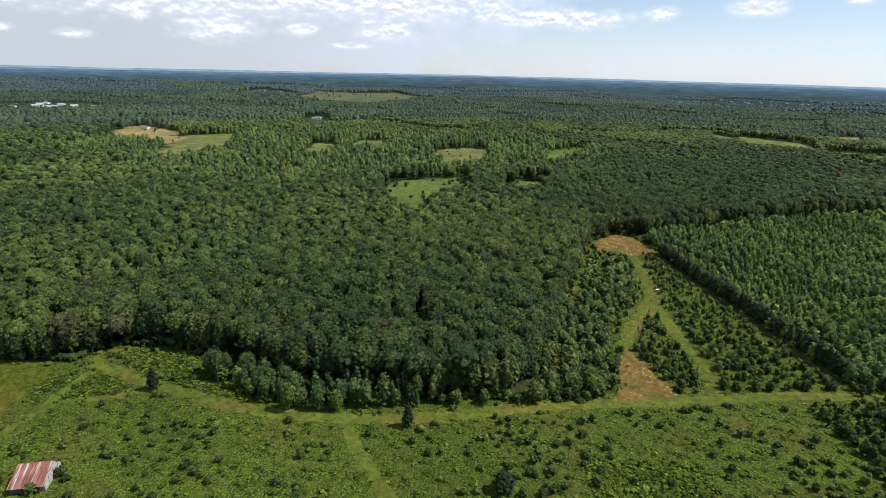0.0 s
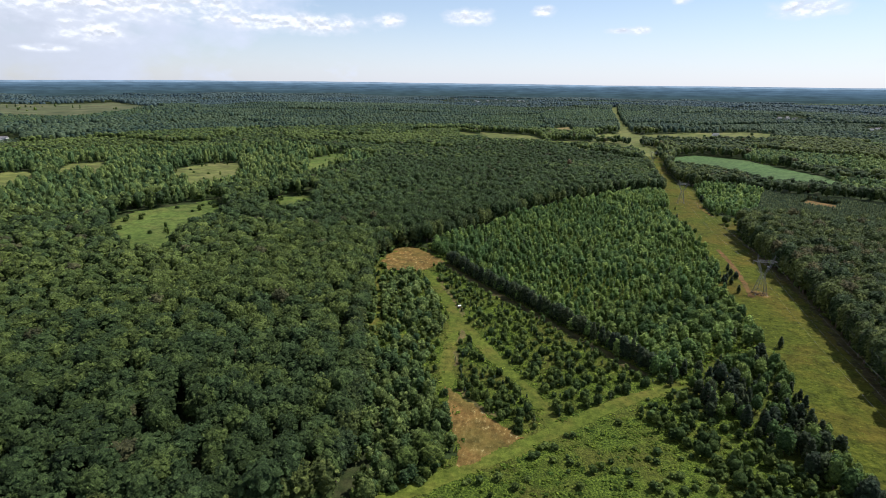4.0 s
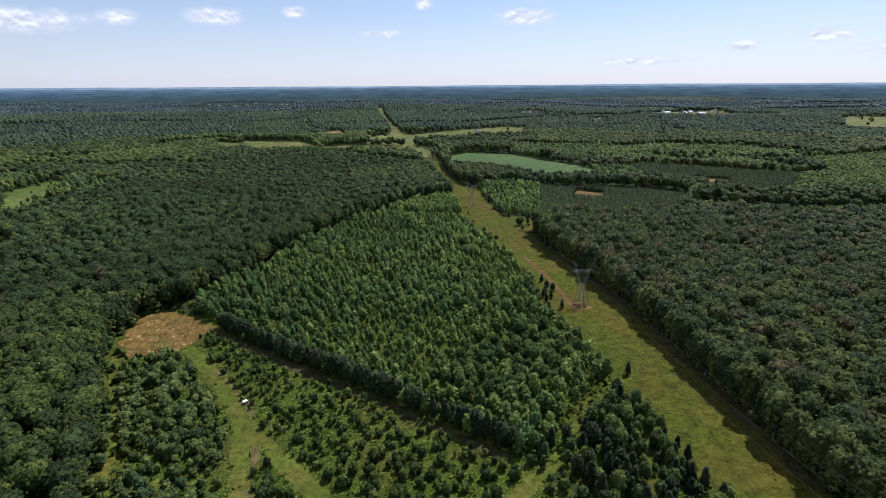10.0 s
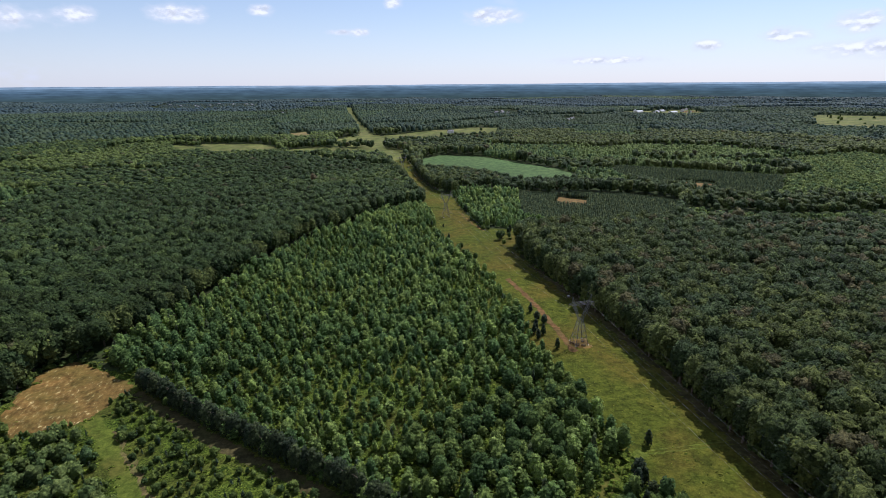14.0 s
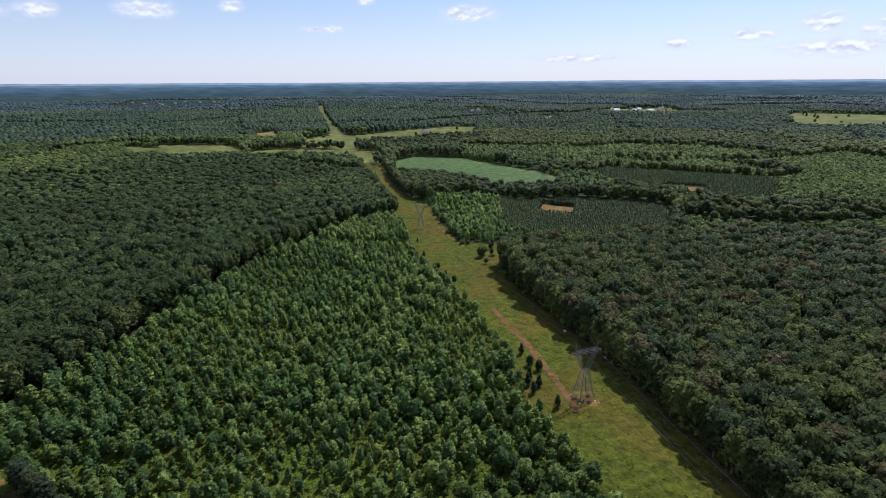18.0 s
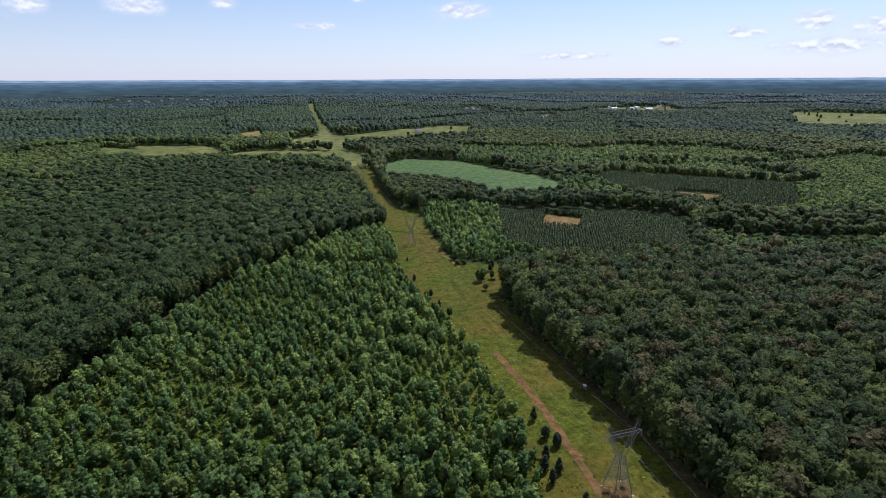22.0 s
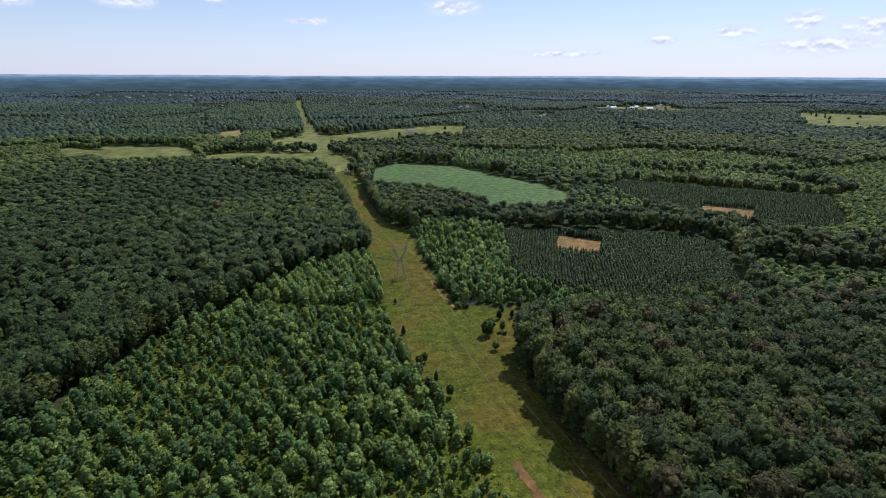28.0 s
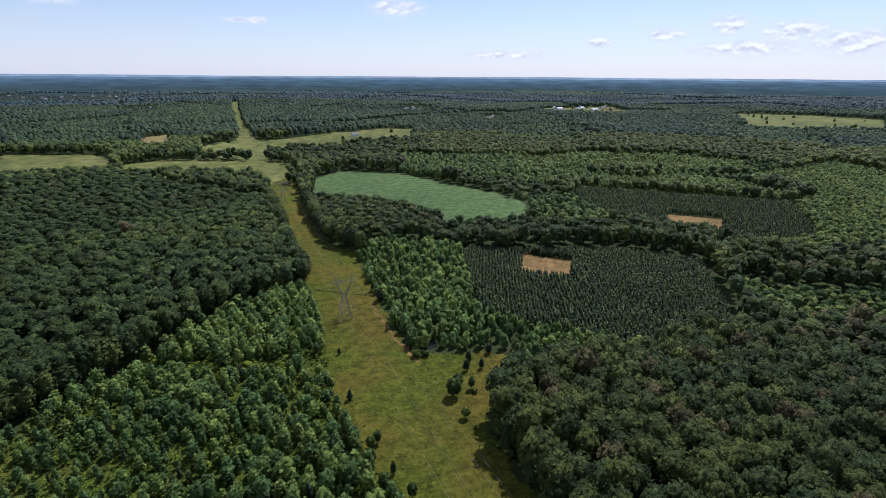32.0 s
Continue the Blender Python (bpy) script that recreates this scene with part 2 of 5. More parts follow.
def foliage(name, dark, mid, light, source="tint", thin=0.25, rough=0.6, spec=0.35, rare=None, calm=0.0):
    """Leaves: colour by tree and by spray, some light passing through. calm: less contrast from spray to spray."""
    def even(c):
        return tuple(v + (1.26 - v) * calm for v in c)

    m, nt, bsdf, out = material(name)
    if source == "tint":
        a = nt.nodes.new("ShaderNodeAttribute")
        a.attribute_name = "tint"
        src = a.outputs["Fac"]
    else:
        src = nt.nodes.new("ShaderNodeObjectInfo").outputs["Random"]
    dull = tuple((a + b) / 2 * k for a, b, k in zip(dark, mid, (0.9, 1.0, 1.25)))
    olive = tuple((a + b) / 2 * k for a, b, k in zip(mid, light, (1.05, 1.0, 0.9)))
    col = ramp(nt, src, [(0.0, dark), (0.27, dull), (0.5, mid), (0.72, olive), (0.97, light), (1.0, rare or light)])
    g = nt.nodes.new("ShaderNodeNewGeometry")
    isl = ramp(nt, g.outputs["Random Per Island"], [(0.0, (0.52, 0.55, 0.54)), (1.0, (1.50, 1.48, 1.36))] if calm == 0 else [(0.0, (0.66, 0.69, 0.66)), (1.0, (1.36, 1.34, 1.22))])
    col = blend(nt, 1.0, col, isl, "MULTIPLY")
    leaf = tex(nt, 1.5, 5.0, 0.75)
    col = blend(nt, 1.0, col, ramp(nt, leaf, [(0.32, even((0.54, 0.60, 0.68))), (0.5, (1.26, 1.28, 1.4)), (0.68, even((2.15, 2.10, 2.1)))]), "MULTIPLY")
    bough = tex(nt, 0.42, 3.0, 0.6)
    col = blend(nt, 1.0, col, ramp(nt, bough, [(0.34, (0.62, 0.66, 0.66)), (0.66, (1.36, 1.33, 1.25))]), "MULTIPLY")
    nt.links.new(col, bsdf.inputs["Base Color"])
    bsdf.inputs["Roughness"].default_value = rough
    bsdf.inputs["Specular IOR Level"].default_value = spec
    clump = nt.nodes.new("ShaderNodeMath")
    clump.operation = "MULTIPLY_ADD"
    nt.links.new(tex(nt, 0.8, kind="ShaderNodeTexVoronoi"), clump.inputs[0])
    clump.inputs[1].default_value = -0.9
    nt.links.new(leaf, clump.inputs[2])
    bump(nt, bsdf, clump.outputs[0], 1.0 - calm * 0.7, 1.1)
    tr = nt.nodes.new("ShaderNodeBsdfTranslucent")
    yel = blend(nt, 1.0, col, (1.15, 1.25, 0.55), "MULTIPLY")
    nt.links.new(yel, tr.inputs[0])
    mx = nt.nodes.new("ShaderNodeMixShader")
    mx.inputs[0].default_value = thin
    nt.links.new(bsdf.outputs[0], mx.inputs[1])
    nt.links.new(tr.outputs[0], mx.inputs[2])
    nt.links.new(mx.outputs[0], out.inputs[0])
    return m


def plain(name, rgb, rough=0.6, metal=0.0, vary=0.15, scale=3.0, relief=0.0):
    m, nt, bsdf, out = material(name)
    n = tex(nt, scale, 5.0, 0.6)
    lo = tuple(c * (1 - vary) for c in rgb)
    hi = tuple(min(1, c * (1 + vary)) for c in rgb)
    nt.links.new(ramp(nt, n, [(0.3, lo), (0.7, hi)]), bsdf.inputs["Base Color"])
    bsdf.inputs["Roughness"].default_value, bsdf.inputs["Metallic"].default_value = rough, metal
    if relief:
        bump(nt, bsdf, n, 0.6, relief)
    return m


M_GROUND = ground_mat("woodland_floor", [(0.3, (0.018, 0.028, 0.010)), (0.6, (0.037, 0.056, 0.016)), (0.8, (0.057, 0.074, 0.025))], (0.049, 0.041, 0.023))
M_SCRUB = ground_mat("weedy_scrub", [(0.38, (0.022, 0.036, 0.006)), (0.5, (0.070, 0.103, 0.014)), (0.62, (0.140, 0.178, 0.026))], (0.104, 0.090, 0.022), 1.3, 0.045, 0.55, relief=1.2)
M_SWARD = ground_mat("rough_grass", [(0.36, (0.040, 0.050, 0.006)), (0.5, (0.068, 0.080, 0.009)), (0.64, (0.096, 0.105, 0.014))], (0.118, 0.078, 0.016), 0.6, 0.022, 0.6, relief=0.6)
M_HEATH = ground_mat("dull_heath", [(0.3, (0.064, 0.076, 0.036)), (0.55, (0.088, 0.098, 0.046)), (0.8, (0.114, 0.120, 0.058))], (0.120, 0.100, 0.056), 0.05, 0.006, 0.6, relief=0.3)
M_MOWN = ground_mat("mown_track_grass", [(0.3, (0.060, 0.080, 0.011)), (0.55, (0.090, 0.110, 0.017)), (0.8, (0.124, 0.136, 0.027))], (0.122, 0.090, 0.024), 1.0, 0.05, 0.5, relief=0.15)
M_GLADE = ground_mat("green_glade", [(0.3, (0.062, 0.094, 0.020)), (0.55, (0.090, 0.124, 0.028)), (0.8, (0.125, 0.155, 0.042))], (0.110, 0.112, 0.034), 0.4, 0.04, 0.6, relief=0.3)
M_MEADOW = ground_mat("pale_meadow", [(0.3, (0.092, 0.106, 0.028)), (0.55, (0.124, 0.135, 0.040)), (0.8, (0.158, 0.163, 0.058))], (0.140, 0.128, 0.055), 0.15, 0.02, 0.6, relief=0.15)
M_CROP = ground_mat("green_crop", [(0.3, (0.060, 0.102, 0.036)), (0.55, (0.080, 0.128, 0.046)), (0.8, (0.104, 0.152, 0.058))], (0.096, 0.128, 0.052), 0.4, 0.012, 0.4, relief=0.08)
M_SOIL = ground_mat("tilled_red_soil", [(0.3, (0.095, 0.054, 0.017)), (0.5, (0.145, 0.088, 0.027)), (0.60, (0.185, 0.122, 0.042)), (0.67, (0.46, 0.37, 0.18))], (0.100, 0.092, 0.022), 0.6, 0.055, 0.5, relief=0.15, stretch=(1.0, 0.5, 1.0))
M_CLAY = ground_mat("red_clay_track", [(0.3, (0.098, 0.051, 0.021)), (0.55, (0.148, 0.078, 0.033)), (0.8, (0.213, 0.123, 0.057))], (0.098, 0.086, 0.029), 0.8, 0.15, 0.5, relief=0.1)
M_STRAW = ground_mat("dry_stubble", [(0.3, (0.170, 0.128, 0.053)), (0.55, (0.225, 0.175, 0.078)), (0.8, (0.285, 0.230, 0.120))], (0.170, 0.140, 0.050), 0.4, 0.06, 0.5)
OAK_TONES = (0.031, 0.044, 0.014), (0.052, 0.072, 0.021), (0.087, 0.112, 0.031)
YOUNG_TONES = (0.060, 0.093, 0.026), (0.102, 0.150, 0.042), (0.164, 0.217, 0.062)
SHRUB_TONES = (0.038, 0.054, 0.015), (0.062, 0.086, 0.023), (0.102, 0.134, 0.036)
M_OAK = foliage("oak_leaves", *OAK_TONES, spec=0.055, rough=0.55, thin=0.18, rare=(0.062, 0.061, 0.028))
M_OAK_EAST = foliage("eastern_oak_leaves", (0.029, 0.041, 0.014), (0.048, 0.063, 0.020), (0.080, 0.096, 0.029), spec=0.055, rough=0.55, thin=0.18, rare=(0.066, 0.060, 0.027))
# Next three: haze over distance is put into the leaf colour as added blue.
M_DISTANT_HAZED = foliage("hazed_distant_leaves", (0.024, 0.038, 0.024), (0.038, 0.056, 0.034), (0.054, 0.074, 0.042), spec=0.05, rough=0.6, thin=0.15, calm=0.6)
M_FAR_HAZED = foliage("hazed_far_leaves", (0.027, 0.042, 0.043), (0.037, 0.055, 0.056), (0.047, 0.067, 0.066), spec=0.05, rough=0.6, thin=0.1, calm=0.8)
M_PALE_HAZED = foliage("hazed_pale_leaves", (0.032, 0.050, 0.026), (0.046, 0.067, 0.033), (0.060, 0.083, 0.040), spec=0.05, thin=0.2, calm=0.55)
M_YOUNG = foliage("young_leaves", *YOUNG_TONES, thin=0.3, spec=0.045, rough=0.55)
M_LIGHT = foliage("light_leaves", (0.050, 0.075, 0.026), (0.082, 0.115, 0.038), (0.126, 0.158, 0.052), thin=0.3, spec=0.03)
M_PALE = foliage("pale_leaves", (0.060, 0.090, 0.032), (0.090, 0.126, 0.043), (0.130, 0.168, 0.058), thin=0.3, spec=0.05)
M_YOUNG_ONE = foliage("young_leaves_single", (0.044, 0.068, 0.020), (0.074, 0.108, 0.031), (0.122, 0.162, 0.046), "object", thin=0.3, spec=0.03)
M_OAK_ONE = foliage("oak_leaves_single", (0.031, 0.043, 0.015), (0.053, 0.069, 0.022), (0.086, 0.104, 0.032), "object", spec=0.055, rough=0.55, thin=0.18)
M_CEDAR = foliage("cedar_sprays", (0.018, 0.027, 0.011), (0.026, 0.037, 0.015), (0.037, 0.050, 0.019), "object", thin=0.12, spec=0.12)
M_PINE = foliage("pine_needles", (0.040, 0.054, 0.027), (0.054, 0.071, 0.034), (0.070, 0.087, 0.041), thin=0.1, spec=0.05, rough=0.8)
M_SHRUB = foliage("shrub_leaves", *SHRUB_TONES, thin=0.3, spec=0.03)
M_SHRUB_ONE = foliage("shrub_leaves_single", *SHRUB_TONES, "object", thin=0.3, spec=0.03)
M_WEED = foliage("weed_leaves", (0.032, 0.050, 0.009), (0.068, 0.099, 0.014), (0.122, 0.156, 0.024), thin=0.3, spec=0.03)
M_WATER = plain("dark_water", (0.015, 0.018, 0.016), 0.06)
M_TUFT = foliage("grass_blades", (0.047, 0.060, 0.009), (0.072, 0.086, 0.013), (0.104, 0.110, 0.020), thin=0.3, spec=0.03)
M_TAN = ground_mat("bare_tan_earth", [(0.3, (0.160, 0.096, 0.038)), (0.55, (0.225, 0.140, 0.060)), (0.8, (0.310, 0.210, 0.105))], (0.150, 0.105, 0.040), 0.5, 0.06, 0.5)
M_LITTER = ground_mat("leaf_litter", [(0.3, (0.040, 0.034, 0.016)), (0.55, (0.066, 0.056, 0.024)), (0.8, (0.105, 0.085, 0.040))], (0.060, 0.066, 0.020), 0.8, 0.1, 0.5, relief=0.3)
M_VERGE = ground_mat("dry_weeds", [(0.3, (0.085, 0.062, 0.028)), (0.55, (0.125, 0.094, 0.040)), (0.8, (0.160, 0.135, 0.055))], (0.090, 0.105, 0.026), 0.8, 0.12, 0.75, relief=0.4)
M_BARK = plain("bark", (0.12, 0.09, 0.065), 0.9, relief=0.05)
M_STEEL = plain("weathered_steel", (0.17, 0.166, 0.158), 0.7, 0.2, 0.35, 0.6)
M_WIRE = plain("aluminium_cable", (0.28, 0.28, 0.28), 0.7, 0.2)


# ================= land =================
def rise(x, y):
    """Height of the ground: level near the line, climbing slowly and rolling in the distance."""
    r = np.hypot(x, y - 300)
    u = np.maximum(0, (r - 900) / 4000)
    swell = np.sin(x / 310 + 1.3 * np.sin(y / 420)) + np.cos(y / 260 + np.sin(x / 480)) + 0.5 * np.sin((x + y) / 140)
    return 30 * np.tanh(62 * u ** 1.15 / 30) + np.clip((r - 1000) / 1600, 0, 1) * 5.0 * swell


def inside(poly, x, y):
    p = np.asarray(poly, float)
    hit = np.zeros(np.shape(x), bool)
    for (x0, y0), (x1, y1) in zip(p, np.roll(p, -1, 0)):
        if y0 != y1:
            hit ^= ((y0 > y) != (y1 > y)) & (x < (x1 - x0) * (y - y0) / (y1 - y0) + x0)
    return hit


def mesh_np(name, verts, tris, mat, tint=None, quads=False):
    me = bpy.data.meshes.new(name)
    n = 4 if quads else 3
    me.vertices.add(len(verts))
    me.vertices.foreach_set("co", np.ascontiguousarray(verts, np.float32).ravel())
    me.loops.add(len(tris) * n)
    me.loops.foreach_set("vertex_index", np.ascontiguousarray(tris, np.int32).ravel())
    me.polygons.add(len(tris))
    me.polygons.foreach_set("loop_start", np.arange(0, len(tris) * n, n, dtype=np.int32))
    if tint is not None:
        a = me.attributes.new("tint", "FLOAT", "POINT")
        a.data.foreach_set("value", np.ascontiguousarray(tint, np.float32))
        me.polygons.foreach_set("use_smooth", np.ones(len(tris), bool))
    me.update(calc_edges=True)
    me.materials.append(mat)
    return me


def wander(x, y, size, amount):
    """A smooth two-way wobble for ragged edges."""
    k = 1 / size
    return (amount * (np.sin(x * k * 1.7 + 1.3) * np.cos(y * k * 2.1 + 0.4) + 0.6 * np.sin(x * k * 4.3 + y * k * 3.1) + 0.4 * np.cos(x * k * 7.9 - y * k * 6.1 + 2)),
            amount * (np.cos(x * k * 2.3 - 0.7) * np.sin(y * k * 1.9 + 2.2) + 0.6 * np.cos(x * k * 3.7 - y * k * 4.9) + 0.4 * np.sin(x * k * 6.7 + y * k * 8.3)))


def sheet(name, poly, mat, cell, lift, label, category, rag=1.0):
    """A patch of ground cover with a ragged outline, lying just over the ground."""
    polys = poly if np.ndim(poly[0]) == 2 else [poly]
    p = np.concatenate([np.asarray(q, float) for q in polys])
    x0, y0 = p.min(0) - 3 * rag - cell
    x1, y1 = p.max(0) + 3 * rag + cell
    nx, ny = int((x1 - x0) / cell) + 1, int((y1 - y0) / cell) + 1
    gx, gy = np.meshgrid(x0 + cell * np.arange(nx + 1), y0 + cell * np.arange(ny + 1))
    cx, cy = gx[:-1, :-1] + cell / 2, gy[:-1, :-1] + cell / 2
    wx, wy = wander(cx, cy, 6 * rag + 2, rag)
    keep = in_any(polys, cx + wx, cy + wy)
    i, j = np.nonzero(keep)
    w = nx + 1
    q = np.stack((i * w + j, i * w + j + 1, (i + 1) * w + j + 1, (i + 1) * w + j), 1)
    used, inv = np.unique(q, return_inverse=True)
    vx, vy = gx.ravel()[used], gy.ravel()[used]
    v = np.stack((vx, vy, rise(vx, vy) + lift), 1)
    ob = new(name, mesh_np(name, v, inv.reshape(-1, 4), mat, quads=True))
    return tagged(ob, label, category, kind="structure")


def ground():
    radii = [0, 30, 80, 150, 250, 400, 600, 800, 900] + list(range(1000, 4751, 75))
    seg = 160
    ang = np.linspace(0, 2 * math.pi, seg, endpoint=False)
    v, q = [(0, 300, 0)], []
    for r in radii[1:]:
        x, y = r * np.cos(ang), 300 + r * np.sin(ang)
        v += list(zip(x, y, rise(x, y)))
    bm = bmesh.new()
    vs = [bm.verts.new(c) for c in v]
    for i in range(seg):
        k = (i + 1) % seg
        bm.faces.new((vs[0], vs[1 + i], vs[1 + k]))
        for r in range(len(radii) - 2):
            a = 1 + r * seg
            bm.faces.new((vs[a + i], vs[a + seg + i], vs[a + seg + k], vs[a + k]))
    me = bpy.data.meshes.new("ground")
    bm.to_mesh(me)
    bm.free()
    me.materials.append(M_GROUND)
    tagged(new("ground", me), "level dark green woodland floor reaching the horizon", "ground", kind="structure")


ground()

CORRIDOR = [(68, -60), (68, 320), (70, 400), (76, 488), (71, 560), (71, 600), (77, 641), (86, 712), (91, 790), (98, 870), (102, 1000), (107, 1153),
            (150, 1205), (150, 1100), (140, 1040), (130, 989), (120, 887), (117, 803), (131, 767), (126, 729), (118, 648), (115, 612), (128, 607), (148, 600), (161, 585),
            (152, 570), (133, 563), (120, 545), (118, 500), (118.5, 400), (115.5, 354), (110, 310), (107, 280), (103, 250), (99, 200), (94, -60)]
SCRUB = [(-420, -160), (-330, 30), (-272, 48), (-249, 66), (-254, 80), (-235, 98), (-204, 110), (-186, 112), (-158, 122), (-133, 137), (-112, 147), (-89, 164), (-84, 180),
         (-59, 197), (-68, 215), (-82, 240), (-110, 258), (-124, 270), (-128, 300), (-134, 325), (-146, 353), (-156, 392), (-150, 425), (-137, 434),
         (-107, 405), (-73, 362), (-46, 334), (-11, 297), (16, 268), (28, 241), (39, 237), (54, 213), (70, 195), (78, 100), (78, -160)]
YOUNG_WEST = [(-107, 405), (-130, 432), (-104, 480), (-80, 530), (-58, 575), (-30, 622), (0, 648), (43, 693), (87, 712), (80, 640), (75, 600), (76, 560), (83, 488), (77, 415), (72, 400), (71, 340),
              (69, 300), (52, 293), (40, 279), (27, 263), (16, 268), (-11, 297), (-46, 334), (-73, 362)]
CEDAR_WOOD = [(27, 263), (40, 279), (52, 293), (69, 303), (70, 100), (66, 195), (54, 213), (39, 237), (28, 241)]
YOUNG_EAST = [(118, 612), (118, 648), (127, 729), (131, 767), (160, 785), (202, 741), (168, 650), (175, 628), (211, 580), (234, 567), (200, 560), (178, 575), (163, 588), (149, 602), (128, 609)]
PINES_NEAR = [(202, 739), (311, 693), (344, 651), (267, 557), (234, 567), (211, 580), (177, 627), (170, 647)]
PINES_FAR = [(424, 895), (581, 750), (495, 667), (418, 690), (380, 757), (391, 842)]
YOUNG_SKIRT = [(148, 576), (162, 592), (191, 587), (224, 575), (244, 576), (247, 565), (210, 559), (175, 564), (156, 563)]
PINES_EAST = [(389, 558), (413, 534), (370, 500), (345, 508)]
YOUNG_STRIP = [(480, 940), (580, 914), (633, 857), (617, 779), (584, 761), (523, 841), (446, 905)]
YOUNG_STRIP_FAR = [(474, 1130), (638, 1117), (752, 1002), (745, 924), (721, 885), (636, 910), (510, 960), (423, 1014)]
CROP = [(151, 1004), (162, 1075), (206, 1121), (273, 1085), (304, 989), (336, 907), (333, 857), (306, 815), (278, 839), (242, 837), (245, 886), (221, 953), (189, 990)]
# belts and islands of old trees between the fields
ISLANDS = [[(-37, 1313), (-5, 1296), (33, 1282), (105, 1249), (113, 1282), (31, 1325), (-6, 1368)],
           [(123, 1242), (146, 1223), (177, 1178), (210, 1139), (243, 1141), (420, 1300), (420, 1380), (350, 1385), (272, 1360), (240, 1262), (215, 1300), (136, 1312)],
           [(127, 1058), (130, 1008), (146, 1019), (162, 1060), (162, 1086), (131, 1076)],
           [(497, 966), (598, 930), (677, 867), (692, 881), (606, 940), (510, 978)]]
BELT = [[(186, 752), (237, 737), (290, 714), (322, 697), (338, 678), (346, 652), (372, 668), (358, 706), (338, 732), (298, 758), (240, 779), (196, 790)],
        [(352, 660), (338, 613), (350, 590), (399, 566), (470, 548), (540, 560), (500, 610), (440, 622), (411, 640), (372, 668)]]
YOUNG_CORNER = [(-84, 166), (-60, 190), (-66, 217), (-80, 242), (-110, 260), (-126, 272), (-113, 250), (-103, 218), (-94, 190)]
THICKET = [(2, 236), (24, 258), (31, 243), (41, 234), (56, 211), (64, 186), (52, 165), (34, 186), (22, 214)]
YOUNG_SIDE = [(-110, 260), (-84, 246), (-85, 290), (-91, 316), (-105, 345), (-124, 374), (-141, 371), (-133, 325), (-127, 300), (-125, 273)]
YOUNG_GAP_LINE = [(-4, 650), (12, 641), (36, 628), (57, 624), (81, 619)]
YOUNG_BLOCK = [(-6, 650), (0, 640), *YOUNG_GAP_LINE[1:], (95, 630), (95, 720), (40, 712), (0, 672)]
OPEN_FIELDS = {}


def field(name, poly, mat, cell):
    OPEN_FIELDS[name] = (poly, mat, cell)


def deepen(poly, eye, k=0.9):
    """A field's whole outline: it runs on behind the trees that hide its near side, seen from a lookout."""
    p, e = np.asarray(poly, float), np.asarray(eye, float)
    return [e + (p - e) * s for s in (1.0, 1 - (1 - k) * 0.25, 1 - (1 - k) * 0.5, 1 - (1 - k) * 0.75, k)]


def in_any(polys, x, y):
    hit = np.zeros(np.shape(x), bool)
    for q in polys:
        hit |= inside(q, x, y)
    return hit


field("meadow_west", [(-245, 1445), (-112, 1406), (-82, 1337), (-89, 1300), (-146, 1302), (-209, 1300)], M_MEADOW, 8)
field("meadow_middle", [(-72, 1272), (-21, 1313), (33, 1303), (146, 1218), (156, 1198), (114, 1120), (112, 1153), (18, 1219)], M_MEADOW, 6)
field("meadow_north", [(35, 1435), (64, 1488), (105, 1517), (136, 1530), (150, 1490), (264, 1557), (432, 1618), (495, 1583), (389, 1449), (340, 1500), (274, 1401), (183, 1440), (150, 1290), (112, 1290), (107, 1330)], M_MEADOW, 8)
field("stubble_field", [(-72, 1592), (-16, 1674), (-12, 1536), (-44, 1534)], M_STRAW, 8)
field("far_corridor", [(170, 2733), (199, 2731), (146, 1851), (140, 1500), (107, 1517), (126, 1858)], M_MEADOW, 6)
field("dry_field", [(-1118, 426), (-1195, 522), (-1041, 525), (-991, 478)], M_STRAW, 10)
field("west_pasture", [(-816, 370), (-994, 511), (-964, 590), (-821, 466)], M_MEADOW, 8)
field("wood_meadow", [(-682, 534), (-759, 620), (-737, 646), (-678, 576)], M_MEADOW, 6)
field("wood_meadow_small", [(-713, 664), (-746, 716), (-712, 741), (-678, 699)], M_MEADOW, 6)
field("yellow_meadow", [(-569, 707), (-556, 777), (-515, 791), (-468, 707), (-478, 641)], M_MEADOW, 6)
field("north_glade", [(-385, 756), (-439, 869), (-416, 960), (-371, 816)], M_GLADE, 6)
field("glade", [(-409, 425), (-428, 465), (-389, 546), (-353, 507), (-355, 438), (-321, 383), (-336, 376), (-385, 409)], M_GLADE, 3)
field("glade_small", [(-313, 523), (-325, 575), (-302, 598), (-284, 556)], M_GLADE, 3)
field("far_heath", [(-1783, 1356), (-2359, 1943), (-2146, 2325), (-1550, 1936), (-1505, 1476)], M_HEATH, 25)
field("wood_edge_strip", [(-291, 1376), (-121, 1304), (-100, 1288), (-298, 1440)], M_MEADOW, 6)
field("east_pasture", [(1653, 1679), (1431, 1446), (1644, 1230), (1861, 1346), (1832, 1518)], M_MEADOW, 12)
field("farm_yard", [(1182, 2164), (1293, 1832), (1380, 1870), (1513, 2102), (1462, 2122)], M_MEADOW, 12)
CLEARINGS = {
    "clearing_near": [(229, 696), (243, 719), (266, 692), (253, 674)],
    "clearing_far": [(415, 749), (433, 768), (466, 736), (449, 720)],
}


def lane(points, half):
    """The outline of a strip along a line of points."""
    p = np.asarray(points, float)
    d = np.gradient(p, axis=0)
    n = np.stack((-d[:, 1], d[:, 0]), 1) / np.linalg.norm(d, axis=1)[:, None]
    return np.concatenate((p + n * half, (p - n * half)[::-1])).tolist()


